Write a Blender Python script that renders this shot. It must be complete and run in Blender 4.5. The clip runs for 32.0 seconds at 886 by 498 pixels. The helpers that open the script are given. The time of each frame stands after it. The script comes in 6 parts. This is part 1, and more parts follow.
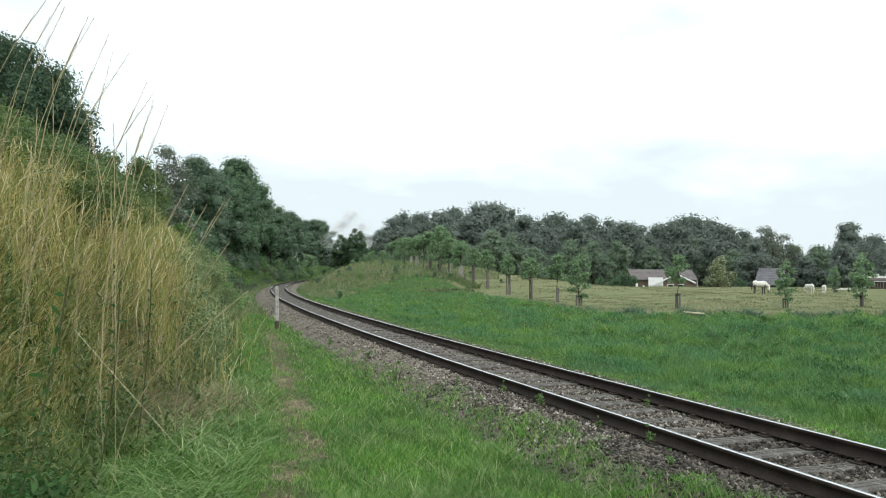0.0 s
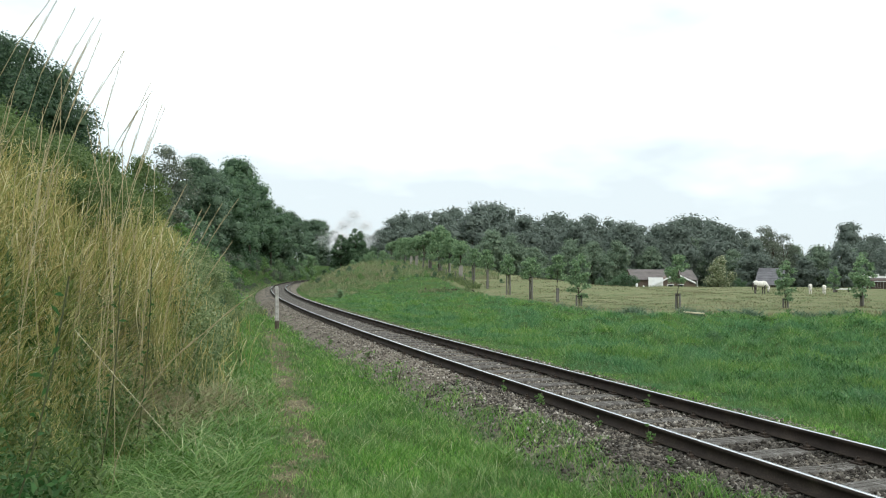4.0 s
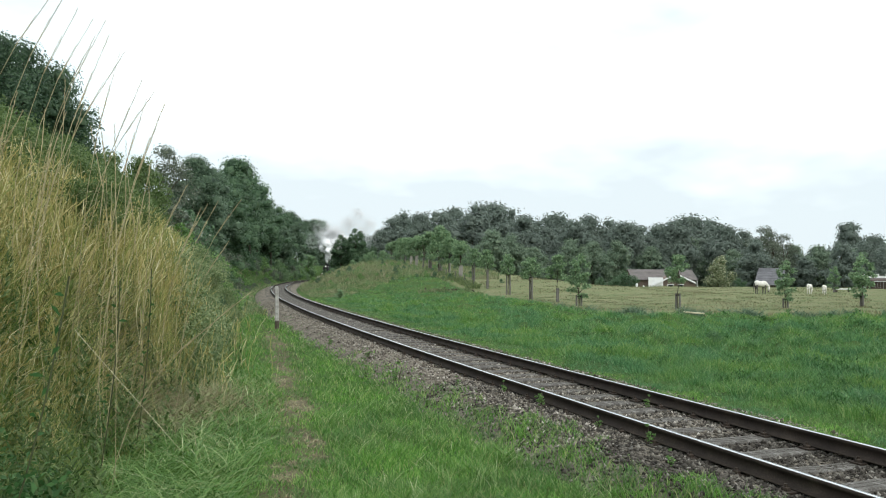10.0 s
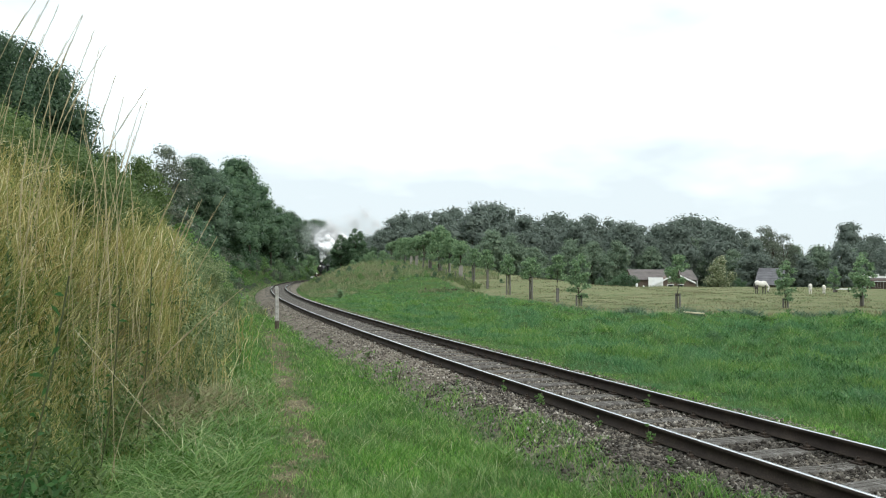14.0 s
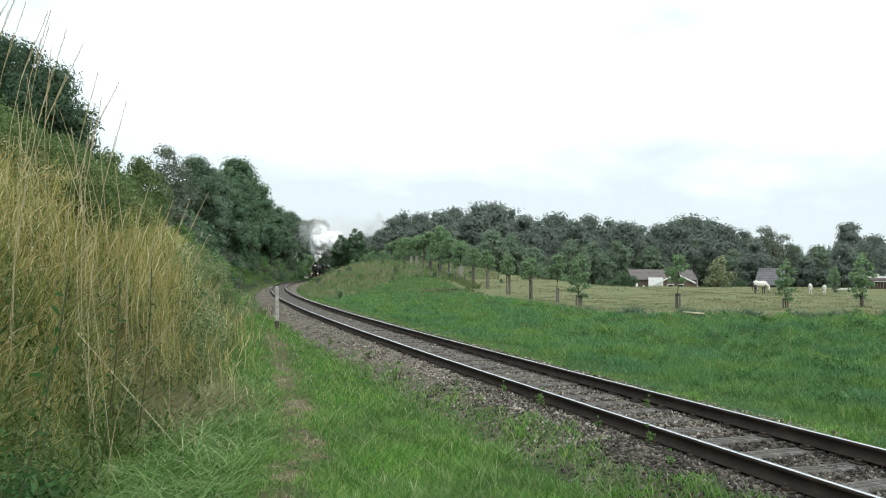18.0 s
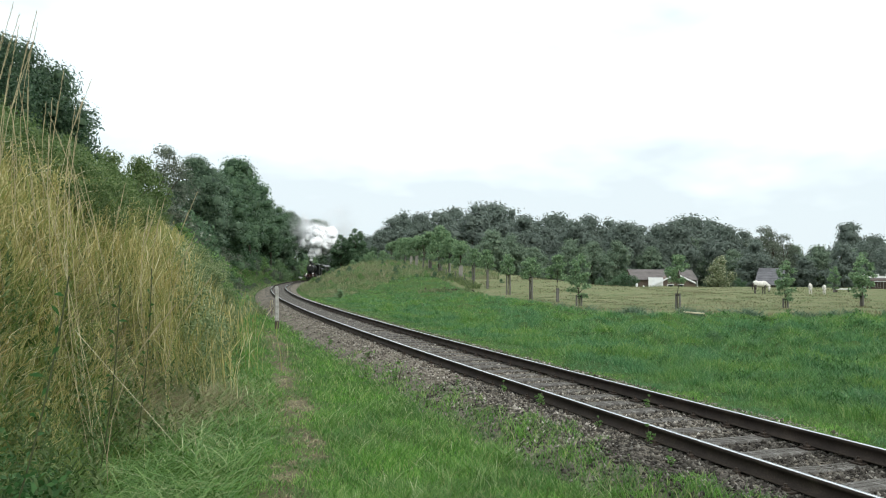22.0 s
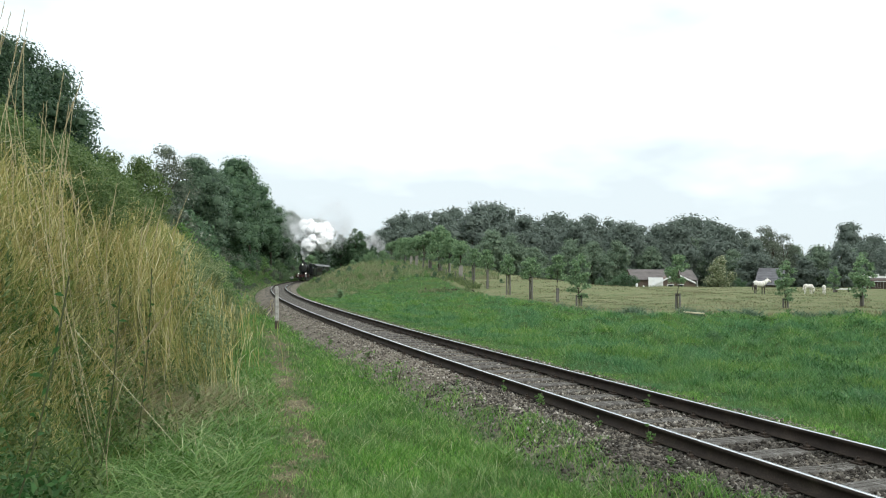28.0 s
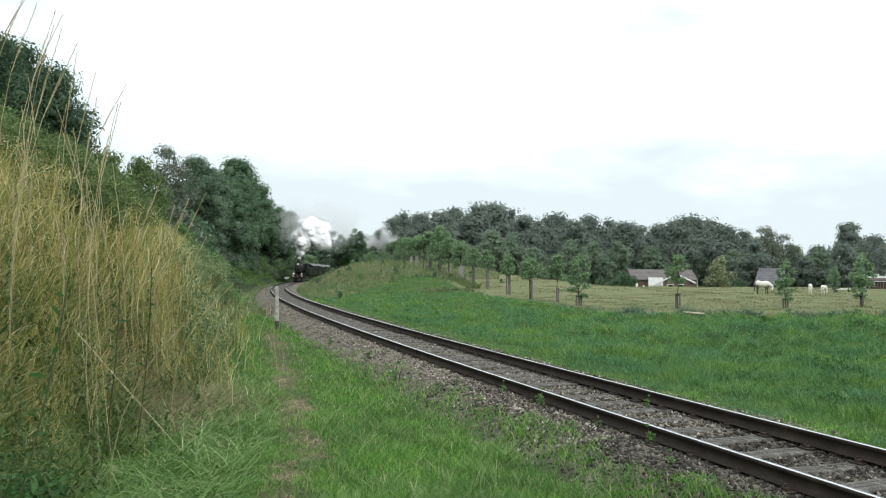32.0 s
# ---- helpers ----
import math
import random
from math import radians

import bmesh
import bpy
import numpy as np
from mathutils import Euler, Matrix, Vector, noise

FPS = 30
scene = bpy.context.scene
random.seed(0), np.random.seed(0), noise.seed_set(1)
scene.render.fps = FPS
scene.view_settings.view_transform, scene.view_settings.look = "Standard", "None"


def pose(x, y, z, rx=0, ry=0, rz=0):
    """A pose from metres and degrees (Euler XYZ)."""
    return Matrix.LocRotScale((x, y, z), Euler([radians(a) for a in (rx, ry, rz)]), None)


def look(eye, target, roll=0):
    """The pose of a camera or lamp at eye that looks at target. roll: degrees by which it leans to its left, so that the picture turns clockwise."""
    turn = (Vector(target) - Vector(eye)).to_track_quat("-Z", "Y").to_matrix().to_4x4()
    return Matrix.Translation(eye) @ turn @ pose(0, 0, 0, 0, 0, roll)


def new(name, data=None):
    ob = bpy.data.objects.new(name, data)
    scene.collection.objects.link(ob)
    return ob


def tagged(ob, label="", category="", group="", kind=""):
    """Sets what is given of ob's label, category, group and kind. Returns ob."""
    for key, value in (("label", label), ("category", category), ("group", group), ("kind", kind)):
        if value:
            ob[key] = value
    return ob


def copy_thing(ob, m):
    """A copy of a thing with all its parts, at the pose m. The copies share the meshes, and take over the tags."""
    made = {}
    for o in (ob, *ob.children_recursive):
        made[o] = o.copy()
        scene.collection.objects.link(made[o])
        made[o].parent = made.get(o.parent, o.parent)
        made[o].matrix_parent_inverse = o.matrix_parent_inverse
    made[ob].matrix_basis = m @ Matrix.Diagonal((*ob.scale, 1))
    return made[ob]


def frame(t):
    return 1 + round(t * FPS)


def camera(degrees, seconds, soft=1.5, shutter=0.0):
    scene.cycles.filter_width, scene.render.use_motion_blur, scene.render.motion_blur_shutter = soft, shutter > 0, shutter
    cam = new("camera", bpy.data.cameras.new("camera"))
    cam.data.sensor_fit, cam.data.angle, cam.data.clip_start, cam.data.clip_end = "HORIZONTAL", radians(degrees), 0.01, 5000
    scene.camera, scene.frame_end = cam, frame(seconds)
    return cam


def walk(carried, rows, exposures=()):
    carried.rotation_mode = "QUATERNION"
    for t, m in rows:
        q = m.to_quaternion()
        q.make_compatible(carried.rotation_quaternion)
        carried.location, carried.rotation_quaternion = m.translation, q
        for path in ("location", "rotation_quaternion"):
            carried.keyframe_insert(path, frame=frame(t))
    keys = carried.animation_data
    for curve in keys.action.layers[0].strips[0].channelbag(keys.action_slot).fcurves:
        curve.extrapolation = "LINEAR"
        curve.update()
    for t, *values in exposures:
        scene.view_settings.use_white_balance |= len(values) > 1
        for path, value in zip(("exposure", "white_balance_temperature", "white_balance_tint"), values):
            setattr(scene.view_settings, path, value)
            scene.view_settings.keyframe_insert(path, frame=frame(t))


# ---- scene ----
EYE = (0.0, 0.0, 1.7255)
cam = camera(58.0, 32.0, soft=1.0)
STAND = look(EYE, (0.0, 100.0, EYE[2] + 100 * math.tan(radians(1.711))), 0.35)
walk(cam, [(0.0, STAND), (32.0, STAND)], exposures=[(0.0, 0.0), (32.0, 0.0)])

# ---- light: a bright overcast sky ----
world = bpy.data.worlds.new("overcast_sky")
scene.world = world
world.use_nodes = True
wn, wl = world.node_tree.nodes, world.node_tree.links
wn.clear()
w_out = wn.new("ShaderNodeOutputWorld")
w_sky = wn.new("ShaderNodeTexSky")
w_sky.sky_type = "NISHITA"
w_sky.sun_disc = False
w_sky.sun_elevation, w_sky.sun_rotation = radians(48), radians(142)
w_skybg = wn.new("ShaderNodeBackground")
w_skybg.inputs[1].default_value = 0.10
wl.new(w_sky.outputs[0], w_skybg.inputs[0])
w_co = wn.new("ShaderNodeTexCoord")
w_map = wn.new("ShaderNodeMapping")
w_map.inputs["Scale"].default_value = (1.0, 1.0, 2.6)
wl.new(w_co.outputs["Generated"], w_map.inputs[0])
w_noise = wn.new("ShaderNodeTexNoise")
w_noise.inputs["Scale"].default_value = 1.7
w_noise.inputs["Detail"].default_value = 5.0
w_noise.inputs["Roughness"].default_value = 0.5
wl.new(w_map.outputs[0], w_noise.inputs["Vector"])
w_ramp = wn.new("ShaderNodeValToRGB")
w_ramp.color_ramp.elements[0].position, w_ramp.color_ramp.elements[0].color = 0.47, (0.300, 0.338, 0.355, 1)
w_ramp.color_ramp.elements[1].position, w_ramp.color_ramp.elements[1].color = 0.76, (0.68, 0.74, 0.76, 1)
w_sep = wn.new("ShaderNodeSeparateXYZ")
wl.new(w_co.outputs["Generated"], w_sep.inputs[0])
w_grad = wn.new("ShaderNodeMapRange")
w_grad.inputs["From Min"].default_value, w_grad.inputs["From Max"].default_value = 0.0, 0.90
w_grad.inputs["To Min"].default_value, w_grad.inputs["To Max"].default_value = -0.11, 0.24
wl.new(w_sep.outputs["Z"], w_grad.inputs["Value"])
w_add = wn.new("ShaderNodeMath")
wl.new(w_noise.outputs["Fac"], w_add.inputs[0])
wl.new(w_grad.outputs[0], w_add.inputs[1])
wl.new(w_add.outputs[0], w_ramp.inputs[0])
w_cloud = wn.new("ShaderNodeBackground")
w_cloud.inputs[1].default_value = 2.85
wl.new(w_ramp.outputs[0], w_cloud.inputs[0])
w_mix = wn.new("ShaderNodeMixShader")
w_mix.inputs[0].default_value = 0.94
wl.new(w_skybg.outputs[0], w_mix.inputs[1])
wl.new(w_cloud.outputs[0], w_mix.inputs[2])
wl.new(w_mix.outputs[0], w_out.inputs[0])

sun_data = bpy.data.lights.new("sun", "SUN")
sun_data.energy, sun_data.angle, sun_data.color = 1.4, radians(35), (1.0, 0.97, 0.92)
sun = new("sun", sun_data)
sun.matrix_world = look((38, -30, 62), (0, 18, 0))

F_LEN = 1414.37


def bear(v):
    """Sideways share of depth for a bearing v."""
    return (v - 784) / F_LEN


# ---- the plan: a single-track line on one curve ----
RAD, CX, CY = 607.26, 577.549, 206.369
TH0 = math.atan2(-CY, -CX)
rng = np.random.default_rng(7)


def on_track(l, s=0.0, z=0.0):
    """A point l metres along the line from the place beside the camera, s metres to the inside of the curve."""
    th = TH0 - l / RAD
    return Vector((CX + (RAD - s) * math.cos(th), CY + (RAD - s) * math.sin(th), z))


def track_xy(l, s):
    th = TH0 - l / RAD
    return CX + (RAD - s) * np.cos(th), CY + (RAD - s) * np.sin(th)


def track_ls(x, y):
    dx, dy = x - CX, y - CY
    th = np.arctan2(dy, dx)
    th = np.where(th > 0, th - 2 * math.pi, th)
    return RAD * (TH0 - np.where(th > TH0 + 2, th - 2 * math.pi, th)), RAD - np.hypot(dx, dy)


def heading(l):
    """Degrees to turn a thing whose front is +x so that it runs along the line towards the camera."""
    return math.degrees(TH0 - l / RAD + math.pi / 2)


def smooth(a, b, v):
    q = np.clip((v - a) / (b - a), 0, 1)
    return q * q * (3 - 2 * q)


def waves(x, y, size, seed=0.0):
    """A cheap smooth noise of about -1 to 1."""
    k = 6.283 / size
    return (np.sin(k * (x + 0.31 * y) + seed) * np.cos(k * (0.83 * y - 0.27 * x) + 1.7 * seed)
            + 0.5 * np.sin(k * (1.9 * x - 1.3 * y) + 2.3 * seed) * np.cos(k * (1.1 * x + 2.2 * y) + seed)) / 1.5


def meadow_edge(x):
    """How deep the lush grass reaches before the grazed field begins."""
    return 38.5 + 7.0 * np.maximum(0, 8.0 - np.asarray(x, float))


FOOT_L = [-20, 1.5, 5, 9, 14, 28, 60, 120]
FOOT_U = [7.8, 7.4, 6.9, 6.1, 5.1, 4.4, 4.2, 4.2]


def ground_z(x, y):
    x, y = np.asarray(x, float), np.asarray(y, float)
    l, s = track_ls(x, y)
    u = -s
    # outer side: verge, then the cutting's bank
    foot = np.interp(l, FOOT_L, FOOT_U)
    verge = -0.40 + 0.42 * smooth(2.4, 6.0, u)
    up = np.maximum(u - foot, 0)
    bank = 3.9 * (1 - np.exp(-up * 0.48)) * smooth(0, 0.8, up)
    left = verge + bank
    # inner side: rough meadow, then the hill through which the line is cut
    hill = np.interp(np.hypot(x, y), [70, 80, 100, 118, 135, 170, 230, 330], [0, 0.25, 1.5, 2.2, 2.95, 4.4, 4.6, 1.0])
    row_x = 9.4 - 0.16 * (y - 54)
    hill = hill * (1 - smooth(4, 30, x - row_x))
    cut = 0.42 * np.maximum(s - 2.6, 0)
    rise = 0.5 * (hill + cut) - 0.5 * np.sqrt((hill - cut) ** 2 + 0.15)
    rise = np.maximum(rise, 0)
    meadow = -0.36 + 0.22 * smooth(4, 16, s) - 0.30 * smooth(-6, 5, y - meadow_edge(x)) 
    right = meadow + rise - 1.5 * smooth(138, 168, y) * smooth(12, 34, x)
    z = np.where(s < 0, left, right)
    z = z + 0.05 * waves(x, y, 3.1, 0.4) * smooth(3, 6, np.abs(s)) + 0.10 * waves(x, y, 14.0, 2.0) * smooth(6, 14, np.abs(s))
    lumps = smooth(3.5, 7.0, s) * (1 - smooth(-4, 6, y - meadow_edge(x)))
    z = z + lumps * (0.13 * waves(x, y, 1.9, 1.1) + 0.16 * waves(x, y, 3.3, 0.2) + 0.15 * waves(y, x, 6.7, 2.9))
    bed = 1 - smooth(1.85, 2.35, np.abs(s))
    return z * (1 - bed) + (-0.52) * bed


BED = [(-2.35, -0.56), (-2.05, -0.40), (-1.55, -0.195), (-1.0, -0.176), (-0.6, -0.214), (0, -0.224), (0.6, -0.214), (1.0, -0.176), (1.45, -0.20), (1.85, -0.40), (2.1, -0.56), (0, -0.9)]


def top_z(x, y):
    """The height of whatever lies on top: ground or ballast."""
    l, s = track_ls(np.asarray(x, float), np.asarray(y, float))
    b = np.array(BED)[:11]
    return np.maximum(ground_z(x, y), np.interp(s, b[:, 0], b[:, 1]))


# ---- meshes ----
def mesh_np(name, verts, faces, mats, index=None, flat=True):
    """A mesh from arrays: verts n x 3, faces m x k."""
    verts, faces = np.asarray(verts, np.float32), np.asarray(faces, np.int32)
    me = bpy.data.meshes.new(name)
    me.vertices.add(len(verts))
    me.vertices.foreach_set("co", verts.ravel())
    me.loops.add(faces.size)
    me.loops.foreach_set("vertex_index", faces.ravel())
    me.polygons.add(len(faces))
    me.polygons.foreach_set("loop_start", np.arange(len(faces), dtype=np.int32) * faces.shape[1])
    if not flat:
        me.polygons.foreach_set("use_smooth", np.ones(len(faces), bool))
    for m in mats:
        me.materials.append(m)
    if index is not None:
        me.polygons.foreach_set("material_index", np.asarray(index, np.int32))
    me.update(calc_edges=True)
    return me


def part(name, bm, material, parent=None, label="", smooth_faces=False):
    """Links a bmesh as one mesh object under a thing or part."""
    me = bpy.data.meshes.new(name)
    if smooth_faces:
        for f in bm.faces:
            f.smooth = True
    bm.to_mesh(me)
    bm.free()
    me.materials.append(material)
    ob = new(name, me)
    if parent is not None:
        ob.parent = parent
    if label:
        ob["label"] = label
    return ob


def box(bm, size, at=(0, 0, 0), turn=None, bevel=0.0):
    m = Matrix.Translation(at) @ (turn or Matrix()) @ Matrix.Diagonal((*size, 1))
    r = bmesh.ops.create_cube(bm, size=1.0, matrix=m)
    if bevel > 0:
        es = {e for v in r["verts"] for e in v.link_edges}
        bmesh.ops.bevel(bm, geom=list(es), offset=bevel, segments=1, affect="EDGES")
    return bm


def tube(bm, r1, r2, a, b, seg=16, caps=True):
    a, b = Vector(a), Vector(b)
    d = b - a
    m = Matrix.Translation((a + b) / 2) @ d.to_track_quat("Z", "Y").to_matrix().to_4x4()
    bmesh.ops.create_cone(bm, cap_ends=caps, segments=seg, radius1=r1, radius2=r2, depth=d.length, matrix=m)
    return bm


def ball(bm, r, at, sub=2, scale=(1, 1, 1)):
    bmesh.ops.create_icosphere(bm, subdivisions=sub, radius=r, matrix=Matrix.Translation(at) @ Matrix.Diagonal((*scale, 1)))
    return bm


def thing(name, label, category, m=None, group="", kind=""):
    e = new(name)
    e.empty_display_size = 0.3
    if m is not None:
        e.matrix_basis = m
    return tagged(e, label, category, group, kind)


# ---- materials ----
def mat_base(name):
    m = bpy.data.materials.new(name)
    m.use_nodes = True
    n, k = m.node_tree.nodes, m.node_tree.links
    return m, n, k, n["Principled BSDF"]


def ramp(n, stops):
    r = n.new("ShaderNodeValToRGB")
    e = r.color_ramp.elements
    while len(e) < len(stops):
        e.new(0.5)
    for q, (p, c) in zip(e, stops):
        q.position, q.color = p, (*c, 1)
    return r


def noise_tex(n, k, scale, detail=4.0, rough=0.55, coord="Object", stretch=None):
    t = n.new("ShaderNodeTexNoise")
    t.inputs["Scale"].default_value, t.inputs["Detail"].default_value, t.inputs["Roughness"].default_value = scale, detail, rough
    c = n.new("ShaderNodeTexCoord")
    if stretch:
        mp = n.new("ShaderNodeMapping")
        mp.inputs["Scale"].default_value = stretch
        k.new(c.outputs[coord], mp.inputs[0])
        k.new(mp.outputs[0], t.inputs["Vector"])
    else:
        k.new(c.outputs[coord], t.inputs["Vector"])
    return t


def surface(name, stops, scale=4.0, fine=40.0, rough=0.8, metal=0.0, bump=0.3, dist=0.01, spec=0.4, coord="Object", stretch=None):
    """A procedural surface: colour varied at two scales, with fine relief."""
    m, n, k, b = mat_base(name)
    a = noise_tex(n, k, scale, 5.0, 0.6, coord, stretch)
    f = noise_tex(n, k, fine, 3.0, 0.6, coord, stretch)
    mx = n.new("ShaderNodeMath")
    mx.operation = "MULTIPLY_ADD"
    k.new(f.outputs["Fac"], mx.inputs[0])
    mx.inputs[1].default_value = 0.45
    ad = n.new("ShaderNodeMath")
    ad.operation = "MULTIPLY_ADD"
    k.new(a.outputs["Fac"], ad.inputs[0])
    ad.inputs[1].default_value, ad.inputs[2].default_value = 0.75, -0.10
    k.new(ad.outputs[0], mx.inputs[2])
    r = ramp(n, stops)
    k.new(mx.outputs[0], r.inputs[0])
    k.new(r.outputs[0], b.inputs["Base Color"])
    b.inputs["Roughness"].default_value, b.inputs["Metallic"].default_value = rough, metal
    b.inputs["Specular IOR Level"].default_value = spec
    if bump:
        bp = n.new("ShaderNodeBump")
        bp.inputs["Strength"].default_value, bp.inputs["Distance"].default_value = bump, dist
        k.new(f.outputs["Fac"], bp.inputs["Height"])
        k.new(bp.outputs[0], b.inputs["Normal"])
    return m


def lean_up(n, k, own, up):
    """A shading normal that leans upwards: light scattered round within a crown or a cloud."""
    g = n.new("ShaderNodeNewGeometry")
    sc = n.new("ShaderNodeVectorMath")
    sc.operation = "SCALE"
    sc.inputs["Scale"].default_value = own
    k.new(g.outputs["Normal"], sc.inputs[0])
    ad = n.new("ShaderNodeVectorMath")
    ad.inputs[1].default_value = (0.0, 0.0, up)
    k.new(sc.outputs[0], ad.inputs[0])
    nm = n.new("ShaderNodeVectorMath")
    nm.operation = "NORMALIZE"
    k.new(ad.outputs[0], nm.inputs[0])
    return nm.outputs[0]


def leafy(name, stops, patch=None, patch_scale=0.3, through_light=0.35, rough=0.55, spec=0.3, lean=0.0):
    """Leaves or blades: colour by piece, drifting over the ground in patches; light passes through."""
    m, n, k, b = mat_base(name)
    g = n.new("ShaderNodeNewGeometry")
    r = ramp(n, stops)
    k.new(g.outputs["Random Per Island"], r.inputs[0])
    col = r.outputs[0]
    if patch:
        t = noise_tex(n, k, patch_scale, 4.0, 0.6)
        pr = ramp(n, [(0.42, (0, 0, 0)), (0.60, (1, 1, 1))])
        k.new(t.outputs["Fac"], pr.inputs[0])
        mx = n.new("ShaderNodeMix")
        mx.data_type, mx.blend_type = "RGBA", "MIX"
        k.new(pr.outputs[0], mx.inputs["Factor"])
        pc = ramp(n, patch)
        k.new(g.outputs["Random Per Island"], pc.inputs[0])
        k.new(col, mx.inputs["A"])
        k.new(pc.outputs[0], mx.inputs["B"])
        col = mx.outputs["Result"]
    k.new(col, b.inputs["Base Color"])
    b.inputs["Roughness"].default_value, b.inputs["Specular IOR Level"].default_value = rough, spec
    if lean:
        k.new(lean_up(n, k, 1.0 - lean, lean), b.inputs["Normal"])
    tr = n.new("ShaderNodeBsdfTranslucent")
    k.new(col, tr.inputs["Color"])
    ms = n.new("ShaderNodeMixShader")
    ms.inputs[0].default_value = through_light
    k.new(b.outputs[0], ms.inputs[1])
    k.new(tr.outputs[0], ms.inputs[2])
    k.new(ms.outputs[0], n["Material Output"].inputs["Surface"])
    return m


def plain(name, colour, rough=0.6, metal=0.0, spec=0.4, glow=0.0):
    return_m, n, k, b = mat_base(name)
    t = noise_tex(n, k, 6.0, 4.0)
    lo, hi = [c * 0.8 for c in colour], [min(1, c * 1.15) for c in colour]
    r = ramp(n, [(0.3, lo), (0.7, hi)])
    k.new(t.outputs["Fac"], r.inputs[0])
    k.new(r.outputs[0], b.inputs["Base Color"])
    b.inputs["Roughness"].default_value, b.inputs["Metallic"].default_value = rough, metal
    b.inputs["Specular IOR Level"].default_value = spec
    if glow:
        b.inputs["Emission Color"].default_value = (*colour, 1)
        b.inputs["Emission Strength"].default_value = glow
    return return_m


def ground_material():
    m, n, k, b = mat_base("meadow_ground")
    a = noise_tex(n, k, 0.35, 5.0, 0.6)
    f = noise_tex(n, k, 9.0, 4.0, 0.65)
    at = n.new("ShaderNodeAttribute")
    at.attribute_name = "grazed"
    lush = ramp(n, [(0.30, (0.022, 0.045, 0.012)), (0.50, (0.045, 0.085, 0.020)), (0.72, (0.085, 0.115, 0.035))])
    dry = ramp(n, [(0.32, (0.090, 0.120, 0.050)), (0.46, (0.130, 0.152, 0.068)), (0.56, (0.170, 0.170, 0.090)), (0.68, (0.215, 0.190, 0.112))])
    mx0 = n.new("ShaderNodeMath")
    mx0.operation = "MULTIPLY_ADD"
    mx0.inputs[1].default_value = 0.5
    k.new(f.outputs["Fac"], mx0.inputs[0])
    h = n.new("ShaderNodeMath")
    h.operation = "MULTIPLY"
    h.inputs[1].default_value = 0.5
    k.new(a.outputs["Fac"], h.inputs[0])
    k.new(h.outputs[0], mx0.inputs[2])
    k.new(mx0.outputs[0], lush.inputs[0])
    k.new(mx0.outputs[0], dry.inputs[0])
    mx = n.new("ShaderNodeMix")
    mx.data_type = "RGBA"
    k.new(at.outputs["Fac"], mx.inputs["Factor"])
    k.new(lush.outputs[0], mx.inputs["A"])
    k.new(dry.outputs[0], mx.inputs["B"])
    soil = ramp(n, [(0.35, (0.060, 0.050, 0.030)), (0.55, (0.125, 0.105, 0.065)), (0.70, (0.20, 0.17, 0.115))])
    k.new(mx0.outputs[0], soil.inputs[0])
    tw = n.new("ShaderNodeAttribute")
    tw.attribute_name = "worn"
    mw = n.new("ShaderNodeMix")
    mw.data_type = "RGBA"
    k.new(tw.outputs["Fac"], mw.inputs["Factor"])
    k.new(mx.outputs["Result"], mw.inputs["A"])
    k.new(soil.outputs[0], mw.inputs["B"])
    k.new(mw.outputs["Result"], b.inputs["Base Color"])
    b.inputs["Roughness"].default_value, b.inputs["Specular IOR Level"].default_value = 0.95, 0.1
    bp = n.new("ShaderNodeBump")
    bp.inputs["Strength"].default_value, bp.inputs["Distance"].default_value = 0.8, 0.08
    k.new(f.outputs["Fac"], bp.inputs["Height"])
    k.new(bp.outputs[0], b.inputs["Normal"])
    return m


M_GROUND = ground_material()
M_BALLAST = surface("ballast_bed", [(0.30, (0.052, 0.044, 0.035)), (0.50, (0.138, 0.120, 0.096)), (0.72, (0.26, 0.228, 0.186))], 2.2, 26.0, 0.95, 0, 0.9, 0.03, 0.1)
M_RUST = surface("rail_rust", [(0.30, (0.018, 0.013, 0.011)), (0.55, (0.040, 0.030, 0.024)), (0.75, (0.085, 0.064, 0.048))], 3.0, 60.0, 0.85, 0.2, 0.4, 0.003, 0.3)
M_POLISH = surface("rail_polish", [(0.30, (0.55, 0.55, 0.56)), (0.70, (0.75, 0.75, 0.76))], 2.0, 30.0, 0.22, 1.0, 0.05, 0.001, 0.5)
M_SLEEPER = surface("sleeper_timber", [(0.30, (0.040, 0.036, 0.031)), (0.52, (0.114, 0.106, 0.095)), (0.73, (0.28, 0.268, 0.248))], 3.0, 14.0, 0.9, 0, 0.7, 0.01, 0.15, stretch=(1.0, 9.0, 9.0))
M_POST = surface("post_timber", [(0.30, (0.13, 0.12, 0.10)), (0.52, (0.30, 0.28, 0.25)), (0.72, (0.45, 0.43, 0.39))], 4.0, 18.0, 0.9, 0, 0.6, 0.01, 0.15, stretch=(9.0, 9.0, 1.0))
M_BARK = surface("bark", [(0.30, (0.045, 0.036, 0.028)), (0.55, (0.10, 0.085, 0.065)), (0.75, (0.19, 0.17, 0.14))], 2.0, 14.0, 0.95, 0, 0.8, 0.04, 0.1, stretch=(3.0, 3.0, 0.6))
M_STONE = leafy("ballast_stone", [(0.0, (0.048, 0.040, 0.031)), (0.4, (0.140, 0.121, 0.097)), (0.88, (0.27, 0.245, 0.208)), (1.0, (0.46, 0.425, 0.37))], None, 1, 0.0, 0.9, 0.15)
M_CHIP = leafy("dark_ballast", [(0.0, (0.021, 0.018, 0.015)), (0.5, (0.062, 0.055, 0.046)), (0.92, (0.130, 0.118, 0.100)), (1.0, (0.28, 0.26, 0.225))], None, 1, 0.0, 0.9, 0.15)
